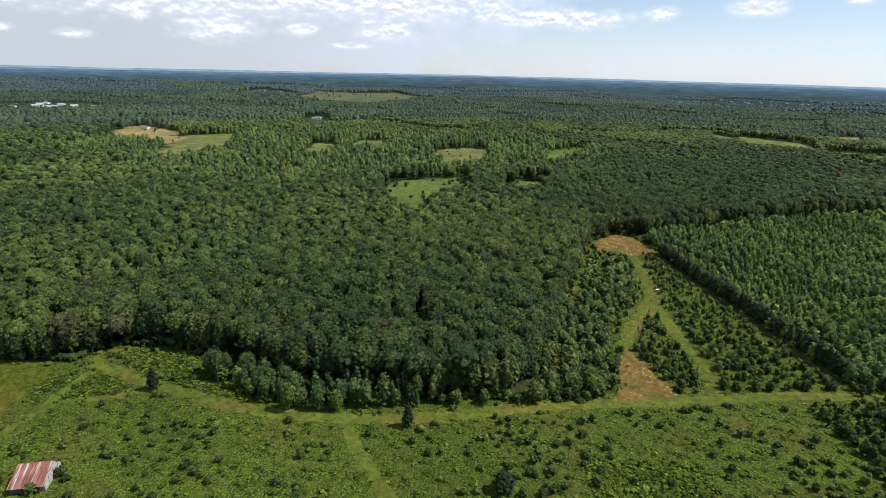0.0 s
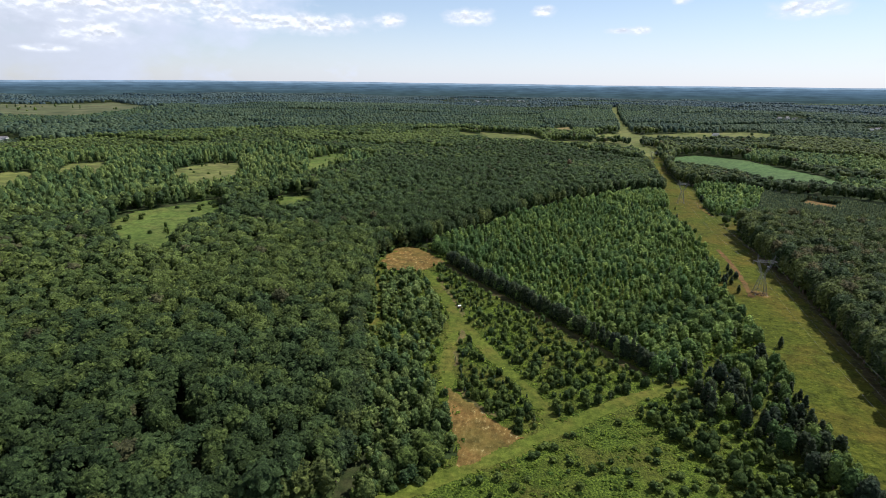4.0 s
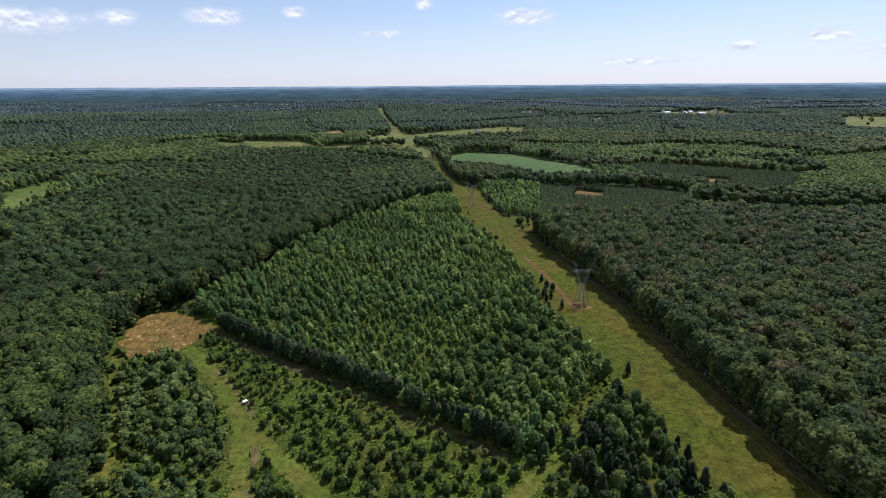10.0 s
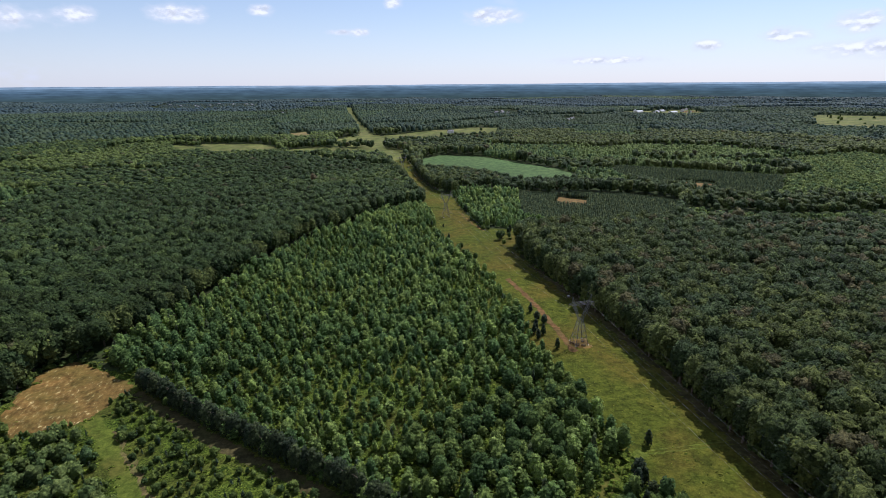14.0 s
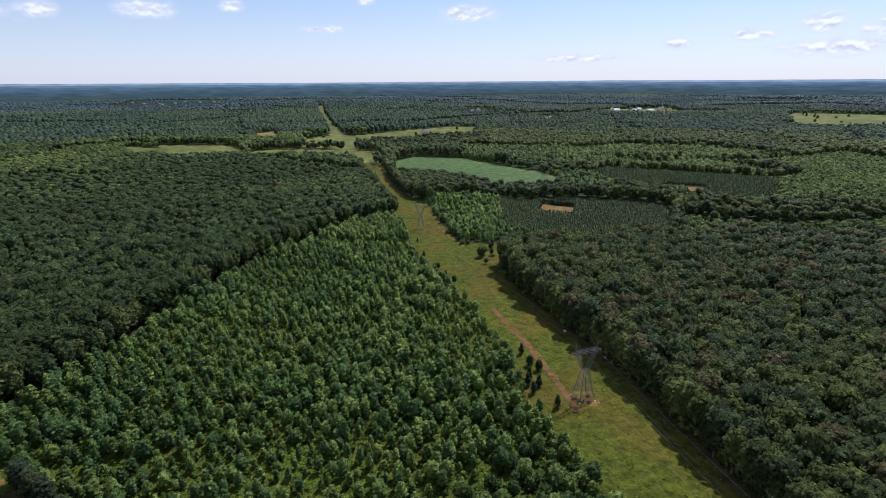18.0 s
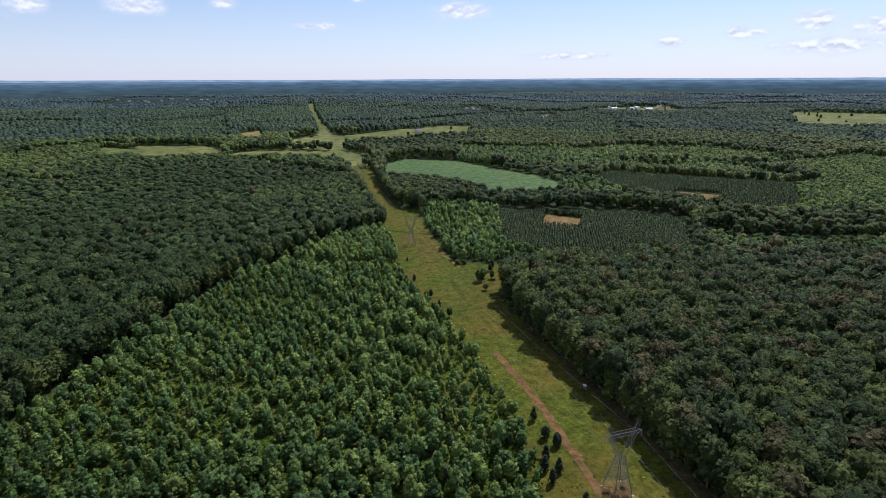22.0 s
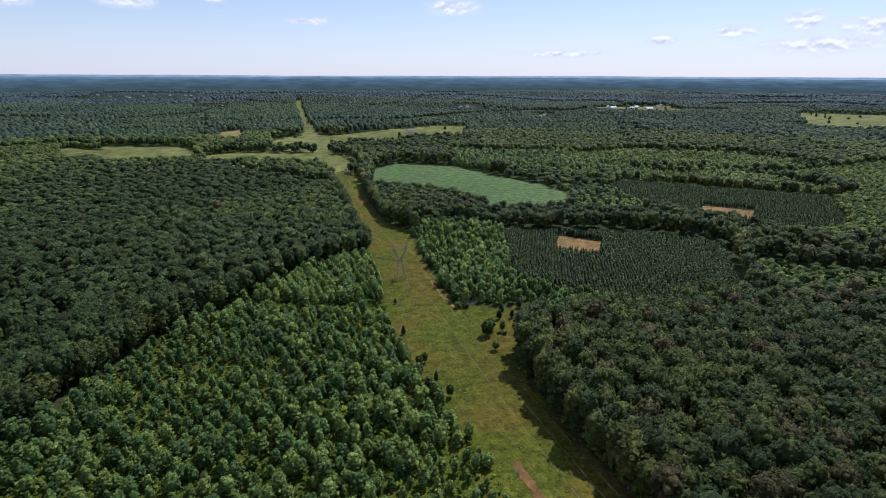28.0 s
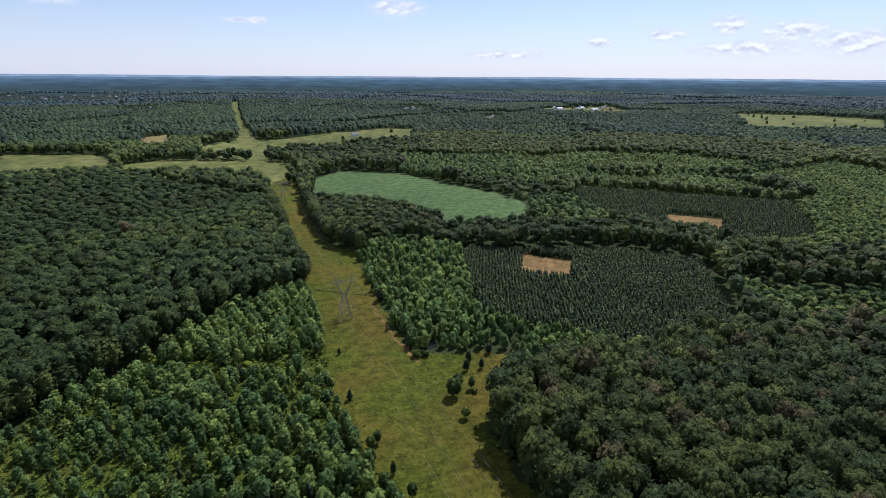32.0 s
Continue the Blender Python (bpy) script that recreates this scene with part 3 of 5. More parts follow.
TRACK_MAIN = lane([(-244, 72), (-216, 78), (-198, 83), (-169, 92), (-153, 100), (-136, 111), (-117, 125), (-101, 142), (-87, 159), (-72, 176), (-57, 190), (-33, 212), (-20, 226), (-2, 244), (16, 258), (30, 268)], 3.2)
TRACK_SOUTH = lane([(-130, 114), (-118, 107), (-104, 101), (-88, 95), (-70, 88), (-40, 80)], 2.6)
NORTH_LINE = [(-72, 240), (-77, 264), (-79, 290), (-84, 316), (-98, 345), (-110, 368), (-118, 380)]
TRACK_NORTH = lane(NORTH_LINE, 3.0)
BOX_LINE = [(-27, 222), (-33, 236), (-56, 270), (-78, 304), (-84, 316)]
TRACK_BOX = lane(BOX_LINE, 3.0)
TRACK_EDGE = lane([(-86, 279), (-105, 281), (-120, 279), (-123, 298), (-128, 318), (-141, 353), (-148, 378)], 1.6)
TRACK_LOOP = lane([(-211, 26), (-214, 34), (-219, 44), (-219, 53), (-209, 67), (-201, 78)], 1.9)
TRACK_WEST = lane([(-219, 46), (-226, 54), (-232, 65), (-237, 72), (-247, 75), (-247, 82), (-241, 88)], 1.7)
BRAMBLES = [[(-248, 78), (-242, 91), (-217, 101), (-185, 100), (-169, 103), (-159, 101), (-165, 97), (-185, 91), (-201, 86), (-219, 82)], [(-236, 64), (-232, 71), (-216, 75), (-206, 74), (-216, 58), (-223, 56)],
            [(-243, 60), (-236, 63), (-228, 52), (-236, 50)], [(-160, 36), (-146, 48), (-128, 52), (-136, 30)], [(-110, 84), (-84, 88), (-66, 70), (-92, 56)], [(-52, 150), (-20, 176), (-6, 150), (-34, 128)]]
HEDGE_STRIP = lane([(-106, 396), (-75, 359), (-48, 332), (-13, 295), (11, 268)], 2.6)
TRACK_CEDAR = lane([(30, 270), (38, 280), (49, 292), (60, 301), (74, 309)], 2.0)
SLOT = lane([(30, 270), (38, 280), (49, 292), (60, 301), (74, 309), (84, 314)], 4.2)
YOUNG_GAP = lane(YOUNG_GAP_LINE, 4.6)
SOIL_SOUTH = [(-73, 240), (-66, 219), (-57, 192), (-37, 212), (-50, 221), (-66, 236)]
SOIL_NORTH = [(-152, 392), (-151, 424), (-141, 434), (-107, 402), (-119, 378), (-142, 374)]
MOWN_WEST = [(-330, 20), (-272, 47), (-249, 61), (-237, 49), (-225, 35), (-240, -10)]
CLAY = lane([(92, 484), (92.5, 455), (91.5, 430), (88.5, 398), (86.5, 381)], 1.6)
CLAY_EAST = lane([(116, 604), (114, 625), (114.5, 650), (115, 672)], 1.0)

sheet("scrub_ground", SCRUB, M_SCRUB, 2.0, 0.05, "weedy green scrubland with brownish patches", "scrub")
sheet("corridor_grass", CORRIDOR, M_SWARD, 1.5, 0.08, "rough yellow-green grass under the power line", "grass")
sheet("young_wood_floor", YOUNG_WEST, M_SCRUB, 3.0, 0.04, "bright weeds under the young trees", "weeds")
sheet("cedar_wood_floor", CEDAR_WOOD, M_SCRUB, 2.0, 0.03, "weeds under the cedars", "weeds")
sheet("mown_field", MOWN_WEST, M_SWARD, 1.5, 0.10, "short pale mown field beside the wood", "field")
sheet("track_main", TRACK_MAIN, M_MOWN, 0.7, 0.14, "mown grass track along the wood edge", "track", 0.5)
sheet("track_south", TRACK_SOUTH, M_MOWN, 0.7, 0.12, "faint mown track through scrub", "track", 0.5)
sheet("track_loop", TRACK_LOOP, M_MOWN, 0.7, 0.12, "winding mown track through scrub", "track", 0.5)
sheet("track_west", TRACK_WEST, M_MOWN, 0.7, 0.13, "winding mown track by the wood corner", "track", 0.5)
sheet("track_north", TRACK_NORTH, M_MOWN, 0.7, 0.13, "mown grass track between the soil plots", "track", 0.5)
sheet("track_box", TRACK_BOX, M_MOWN, 0.7, 0.12, "mown grass track through young scrub", "track", 0.5)
sheet("track_edge", TRACK_EDGE, M_MOWN, 0.6, 0.11, "narrow overgrown path at the wood edge", "track", 0.5)
sheet("track_cedar", TRACK_CEDAR, M_MOWN, 0.6, 0.11, "narrow grass path among cedars", "track", 0.5)
sheet("soil_plot_south", SOIL_SOUTH, M_SOIL, 0.7, 0.18, "bare tilled reddish soil with pale streaks", "soil plot", 0.8)
sheet("soil_plot_north", SOIL_NORTH, M_SOIL, 0.8, 0.18, "bare tilled reddish soil with pale streaks", "soil plot", 0.8)
sheet("clay_track", CLAY, M_CLAY, 0.5, 0.14, "bare red clay vehicle track in the grass", "track", 0.4)
sheet("clay_track_east", CLAY_EAST, M_SOIL, 0.5, 0.14, "worn reddish bare strip in the grass", "track", 0.6)
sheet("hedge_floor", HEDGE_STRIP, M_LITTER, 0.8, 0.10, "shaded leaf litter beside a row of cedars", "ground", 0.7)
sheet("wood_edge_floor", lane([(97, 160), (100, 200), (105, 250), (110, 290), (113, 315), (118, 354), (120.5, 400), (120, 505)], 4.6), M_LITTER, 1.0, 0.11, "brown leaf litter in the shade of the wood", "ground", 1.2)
for line in ([(-74, 258), (-75.5, 290), (-80, 316), (-94, 346), (-106, 369)], [(-66, 238), (-60, 232), (-48, 223)]):
    sheet("track_verge", lane(line, 1.7), M_VERGE, 0.7, 0.10, "strip of dry brownish weeds beside the track", "verge", 1.4)
CROP_ALL = deepen(CROP, (37, 400), 0.9)
for off in (-0.9, 0.9):
    sheet("wheel_rut", lane([(76, 308 + off), (92, 306.5 + off), (108, 305 + off)], 0.32), M_MOWN, 0.3, 0.12, "faint worn wheel rut across the grass", "track", 0.15)
sheet("crossing_bank", lane([(94, 706), (110, 694), (122, 684)], 0.8), M_SOIL, 0.4, 0.12, "worn brownish bank across the grass", "track", 0.6)
POND = [(124, 618), (128, 621), (132, 617), (130, 613), (125, 613)]
sheet("pond", POND, M_WATER, 0.7, 0.16, "small dark woodland pond", "pond", 0.6)
sheet("tower_foot_soil", [(88, 384), (97, 383), (99, 391), (92, 394), (88, 391)], M_SOIL, 0.5, 0.11, "bare brown earth at the tower foot", "soil", 0.8)
sheet("farm_soil", [(1370, 1985), (1415, 2060), (1465, 2050), (1430, 1975)], M_CLAY, 8, 0.9, "bare reddish earth at a farm", "soil", 4)
sheet("crop_field", CROP_ALL, M_CROP, 3.0, 0.2, "even bright green crop field", "field", 1.5)
SOUTH_EYE, NORTH_EYE = (0, 0), (37, 400)
OPEN = {nm: deepen(f[0], NORTH_EYE if f[0][0][0] > -300 and f[0][0][1] > 900 else SOUTH_EYE) for nm, f in OPEN_FIELDS.items()}
for nm, (poly, mat, cell) in OPEN_FIELDS.items():
    sheet(nm, OPEN[nm], mat, cell, 0.5, {M_MEADOW: "pale yellow-green open meadow among woods", M_STRAW: "dry straw-coloured open field", M_GLADE: "rough green glade among woods", M_HEATH: "wide dull green heath beyond the woods"}[mat], "field", cell * 0.7)
CLEAR = {nm: deepen(poly, (37, 400), 0.952) for nm, poly in CLEARINGS.items()}
for nm, poly in CLEAR.items():
    sheet(nm, poly, M_TAN, 1.0, 0.15, "bare tan earth clearing in the pines", "clearing", 0.8)


# ================= trees =================
rng = np.random.default_rng(7)


def ico(sub):
    bm = bmesh.new()
    bmesh.ops.create_icosphere(bm, subdivisions=sub, radius=1)
    v = np.array([p.co for p in bm.verts])
    t = np.array([[p.index for p in fc.verts] for fc in bm.faces])
    bm.free()
    return v, t


ICO1, ICO2 = ico(1), ico(2)
DOME = (np.array([(math.cos(a + t) * w, math.sin(a + t) * w, z) for z, w, t in ((-0.75, 0.66, 0), (0.5, 0.87, 0.78)) for a in (0, 1.5708, 3.1416, 4.7124)] + [(0, 0, 1)]),
        np.array([q for i in range(4) for q in ((i, (i + 1) % 4, i + 4), ((i + 1) % 4, (i + 1) % 4 + 4, i + 4), (i + 4, (i + 1) % 4 + 4, 8))]))
OCTA = (np.array([(1, 0, 0), (0, 1, 0), (-1, 0, 0), (0, -1, 0), (0, 0, 1), (0, 0, -1)], float), np.array([(0, 1, 4), (1, 2, 4), (2, 3, 4), (3, 0, 4), (1, 0, 5), (2, 1, 5), (3, 2, 5), (0, 3, 5)]))


def profile(kind, z):
    """Crown radius over height (0 to 1)."""
    if kind == "cone":
        return np.clip(1.02 - z, 0, 1) ** 0.8 * np.clip(z * 7, 0, 1)
    if kind == "taper":
        return np.clip(1.03 - z, 0, 1) ** 0.6 * np.clip(0.35 + z * 3.5, 0, 1) * 0.98
    if kind == "oval":
        return np.sqrt(np.clip(1 - ((z - 0.42) / 0.58) ** 2, 0, 1)) * np.where(z > 0.42, np.clip(1.25 - 0.45 * z, 0, 1), 1)
    return np.sqrt(np.clip(1 - ((z - 0.5) / 0.5) ** 2, 0, 1))


def crown(kind, lumps, size, cards, card, seed, core=ICO1, fat=0.74, flat=0.5, floor=0.05):
    """A unit crown (radius 1, height 1): a solid heart, leafy lumps all over its skin and loose sprays. flat: radius over height of the finished tree."""
    r = np.random.default_rng(seed)
    cv, ct = core
    z = cv[:, 2] * 0.5 + 0.5
    rad = profile(kind, np.clip(z, 0.03, 0.97)) * fat * r.uniform(0.86, 1.12, len(z))
    way = np.maximum(1e-6, np.hypot(cv[:, 0], cv[:, 1]))
    verts = [np.stack((cv[:, 0] / way * rad, cv[:, 1] / way * rad, 0.05 + 0.86 * z), 1)]
    tris, count = [ct], len(cv)

    def skin(n, lo):
        """Places and outward directions spread over the crown's skin."""
        u = (np.arange(n) + r.uniform(0.1, 0.9, n)) / n
        hz = lo + (0.97 - lo) * (u ** 0.8 if kind == "round" else u)
        a = np.arange(n) * 2.39996 + r.uniform(-0.35, 0.35, n)
        rr = profile(kind, hz) * r.uniform(0.72, 0.95, n)
        p = np.stack((np.cos(a) * rr, np.sin(a) * rr, 0.02 + 0.9 * hz), 1)
        d = np.stack((np.cos(a) * (1.15 - hz), np.sin(a) * (1.15 - hz), 0.35 + 1.3 * (hz - 0.3)), 1)
        return p, d / np.linalg.norm(d, axis=1)[:, None]

    squash = np.array((1, 1, flat))
    if lumps:
        p, d = skin(lumps, 0.05)
        a = np.cross(d, r.normal(size=(lumps, 3)))
        a /= np.linalg.norm(a, axis=1)[:, None]
        b = np.cross(d, a)
        s = size * r.uniform(0.65, 1.35, (lumps, 1))
        ring = [p + (a * math.cos(k * 1.5708) + b * math.sin(k * 1.5708) - d * 0.3) * s * r.uniform(0.75, 1.25, (lumps, 1)) * squash for k in range(4)]
        tip = p + (d * 0.52 + r.normal(size=(lumps, 3)) * 0.16) * s * squash
        verts.append(np.stack(ring + [tip], 1).reshape(-1, 3))
        base = count + 5 * np.arange(lumps)
        for k in range(4):
            tris.append(np.stack((base + k, base + (k + 1) % 4, base + 4), 1))
        count += 5 * lumps
    if cards:
        p, d = skin(cards, floor)
        n = d + 0.5 * r.normal(size=(cards, 3))
        n /= np.linalg.norm(n, axis=1)[:, None]
        a = np.cross(n, r.normal(size=(cards, 3)))
        a /= np.linalg.norm(a, axis=1)[:, None]
        b = np.cross(n, a)
        s = card * r.uniform(0.6, 1.3, (cards, 1))
        p = p + d * 0.12 * squash
        verts.append(np.stack((p - a * s * squash, p - b * s * 0.7 * squash, p + a * s * squash, p + b * s * 0.7 * squash), 1).reshape(-1, 3))
        base = count + 4 * np.arange(cards)
        tris.append(np.stack((base, base + 1, base + 2), 1))
        tris.append(np.stack((base, base + 2, base + 3), 1))
    return np.concatenate(verts), np.concatenate(tris)


def tuft(seed, sides=6):
    """A far crown: a small faceted dome, closed below by the woods themselves."""
    r = np.random.default_rng(seed)
    a = np.linspace(0, 2 * math.pi, sides, endpoint=False) + r.uniform(0, 0.5, sides)
    low = np.stack((np.cos(a), np.sin(a), np.zeros(sides) + 0.15), 1) * r.uniform(0.85, 1.1, (sides, 1))
    mid = np.stack((np.cos(a + 0.4) * 0.78, np.sin(a + 0.4) * 0.78, r.uniform(0.72, 0.92, sides)), 1)
    v = np.concatenate((low, mid, [(r.uniform(-0.15, 0.15), r.uniform(-0.15, 0.15), 1)]))
    i = np.arange(sides)
    k = (i + 1) % sides
    t = np.concatenate((np.stack((i, k, i + sides), 1), np.stack((k, k + sides, i + sides), 1), np.stack((i + sides, k + sides, i * 0 + 2 * sides), 1)))
    return v, t


def grow(name, protos, x, y, width, height, tint, mat, label, category, base=0.0):
    """One mesh of many trees: each a turned and stretched crown."""
    if not len(x):
        return
    pick = rng.integers(0, len(protos), len(x))
    turn = rng.uniform(0, 2 * math.pi, len(x))
    z = rise(x, y) + base
    vs, ts, tn, off = [], [], [], 0
    for i, (v, t) in enumerate(protos):
        k = np.nonzero(pick == i)[0]
        if not len(k):
            continue
        c, s = np.cos(turn[k])[:, None], np.sin(turn[k])[:, None]
        w = width[k][:, None] / 2
        p = np.stack(((v[:, 0] * c - v[:, 1] * s) * w + x[k][:, None], (v[:, 0] * s + v[:, 1] * c) * w + y[k][:, None], v[:, 2] * height[k][:, None] + z[k][:, None]), 2)
        vs.append(p.reshape(-1, 3))
        ts.append((t[None] + off + (np.arange(len(k)) * len(v))[:, None, None]).reshape(-1, 3))
        tn.append(np.repeat(tint[k], len(v)))
        off += len(k) * len(v)
    ob = new(name, mesh_np(name, np.concatenate(vs), np.concatenate(ts), mat, np.concatenate(tn)))
    return tagged(ob, label, category, kind="stuff")


def seen_land(x, y):
    """The side of the land that the flight looks out over."""
    return np.where(x < 0, y > -48 + 0.16 * -x, y > np.maximum(60, 120 + 0.43 * (x - 60)))


def plot(x0, x1, y0, y1, gap, jitter=0.38):
    gx, gy = np.meshgrid(np.arange(float(x0), x1, gap), np.arange(float(y0), y1, gap))
    gx[1::2] += gap / 2
    x = gx.ravel() + rng.uniform(-jitter, jitter, gx.size) * gap
    y = gy.ravel() + rng.uniform(-jitter, jitter, gx.size) * gap
    return x, y


LIGHT_EAST = [(330, 612), (282, 560), (325, 532), (420, 505), (800, 540), (900, 900), (700, 880), (640, 760), (585, 750), (500, 667), (430, 680), (372, 668)]
STRIPS = deepen(PINES_NEAR, (37, 400), 0.985) + deepen(PINES_FAR, (37, 400), 0.96) + [YOUNG_STRIP, YOUNG_STRIP_FAR, PINES_EAST]
NO_OAK = [CORRIDOR, LIGHT_EAST, [(5, 250), (60, 250), (60, 300), (5, 290)], SCRUB, YOUNG_WEST, CEDAR_WOOD, YOUNG_EAST, YOUNG_CORNER, YOUNG_SKIRT] + STRIPS + CROP_ALL + [q for qs in OPEN.values() for q in qs]


def waves(x, y, size):
    k = 1 / size
    return 0.5 + 0.25 * (np.sin(x * k + 1.1 * np.sin(y * k * 0.7)) + np.cos(y * k * 1.3 + 0.9 * np.sin(x * k * 0.6 + 1)))


def woodland(x, y):
    ok = seen_land(x, y)
    wx, wy = wander(x, y, 15, 2.0)
    for poly in NO_OAK:
        ok &= ~inside(poly, x + wx, y + wy)
    return ok | in_any(ISLANDS + BELT, x + wx, y + wy)


def middle(x, y):
    """Distance from the line of the flight."""
    u = np.clip(((x + 40) * 77 + (y - 60) * 340) / (77 ** 2 + 340 ** 2), 0, 1)
    return np.hypot(x + 40 - 77 * u, y - 60 - 340 * u)


ROUND = [crown("round", 30, 0.25, 84, 0.075, 10 + i, ICO1, 0.88, floor=0.3) for i in range(9)]
ROUND_MID = [crown("round", 9, 0.36, 8, 0.16, 30 + i, DOME, 0.88, floor=0.4) for i in range(9)]
ROUND_FAR = [crown("round", 4, 0.5, 0, 0, 50 + i, DOME, 0.98) for i in range(8)]
TUFTS = [tuft(70 + i, 3) for i in range(12)]
OVAL = [crown("oval", 24, 0.25, 40, 0.09, 90 + i, ICO1, 0.8, 0.28, 0.2) for i in range(8)]
OVAL_MID = [crown("oval", 8, 0.45, 0, 0, 110 + i, DOME, 0.9, 0.30) for i in range(5)]
TAPER = [crown("taper", 24, 0.25, 40, 0.09, 210 + i, ICO1, 0.8, 0.28, 0.15) for i in range(6)]
SAPLING = [crown("oval" if i % 2 else "taper", 9, 0.3, 4, 0.2, 230 + i, ICO1, 0.9, 0.34) for i in range(8)]
OVAL_LITE = [crown("oval", 6, 0.45, 6, 0.14, 250 + i, DOME, 0.9, 0.30, 0.3) for i in range(7)]
CONE = [crown("cone", 16, 0.3, 0, 0, 130 + i, OCTA, 0.85, 0.3) for i in range(5)]
WEEDS = [(lambda c: (c[0][6:], c[1][8:] - 6))(crown("round", 2, 0.6, 4, 0.42, 190 + i, OCTA)) for i in range(6)]
BUSH = [crown("round", 9, 0.34, 5, 0.22, 170 + i, ICO1, 0.88) for i in range(6)]


def tones(x, y, size=60, spread=0.7):
    return np.clip(0.36 * waves(x, y, size) + spread * rng.uniform(0, 1, len(x)) - 0.04, 0, 0.96)


# stands of different age: seed x, y, height factor and leaf tone
STANDS = rng.uniform((-3600, 300, 0.5, -0.25), (3600, 4600, 1.05, 0.28), (420, 4))
STANDS_MID = rng.uniform((-1500, 300, 0.6, -0.25), (1500, 1900, 1.05, 0.2), (90, 4))
LIGHT_WEST = [(-1000, 240), (-520, 300), (-440, 400), (-440, 480), (-330, 620), (-330, 900), (-520, 1000), (-760, 860), (-1000, 640)]


TOWNS = [(np.asarray(q, float) * s).tolist() for q in ([(-1830, 430), (-1640, 430), (-1640, 640), (-1830, 640)], [(-2400, 1450), (-2100, 1450), (-2100, 1650), (-2400, 1650)], [(-1150, 880), (-1080, 880), (-1080, 950), (-1150, 950)], [(-210, 2560), (-80, 2560), (-80, 2650), (-210, 2650)], [(690, 2140), (790, 2140), (790, 2290), (690, 2290)], [(780, 1760), (850, 1760), (850, 1840), (780, 1840)], [(-730, 3130), (-240, 3130), (-240, 3520), (-730, 3520)]) for s in (1.0, 0.96, 0.92)]


# younger, lighter stands in the middle distance
PALE = [[(313, 1211), (471, 1158), (550, 1013), (487, 912), (388, 992), (287, 1100)], [(633, 1117), (753, 1028), (766, 905), (696, 848), (618, 939), (538, 963)], [(334, 885), (404, 865), (385, 768), (311, 749), (287, 776)],
        [(1217, 1353), (1514, 1347), (1135, 1051), (988, 1089)], [(-352, 1915), (-126, 2146), (-76, 1590), (-174, 1511), (-282, 1580)], [(592, 730), (728, 734), (594, 630), (517, 653)], [(694, 1570), (879, 1501), (721, 1289), (590, 1367)]]
PALE = [q.tolist() for p in PALE for q in deepen(p, (37, 400), 0.94)]


def stand(x, y):
    """Height factor and tone of the stand that a tree belongs to."""
    f, t = np.ones(len(x)), np.zeros(len(x))
    r = np.hypot(x, y - 250)
    wx, wy = wander(x, y, 60, 14)
    for seeds, near in ((STANDS_MID, 560), (STANDS, 1500)):
        k = np.nonzero(r > near)[0]
        for c in np.array_split(k, max(1, len(k) // 4000)):
            d = ((x[c] + wx[c])[:, None] - seeds[:, 0]) ** 2 + ((y[c] + wy[c])[:, None] - seeds[:, 1]) ** 2
            m = d.argmin(1)
            f[c], t[c] = seeds[m, 2], seeds[m, 3]
    k = (x > 118) & (x < 420) & (y < 620)
    t[k] = -0.08
    t[(x < 100) & (x > -330) & (y > 430) & (y < 1150)] -= 0.24
    k = in_any(TOWNS, x, y)
    f[k] = 0.2
    k = inside(LIGHT_WEST, x, y)
    f[k], t[k] = 0.62 + 0.5 * rng.uniform(0, 1, k.sum()) ** 2, 0.28
    k = in_any(ISLANDS + BELT, x, y)
    f[k], t[k] = rng.uniform(0.62, 0.95, k.sum()), -0.2
    return f, t


def d_far(x, y):
    return np.hypot(x, y - 250)


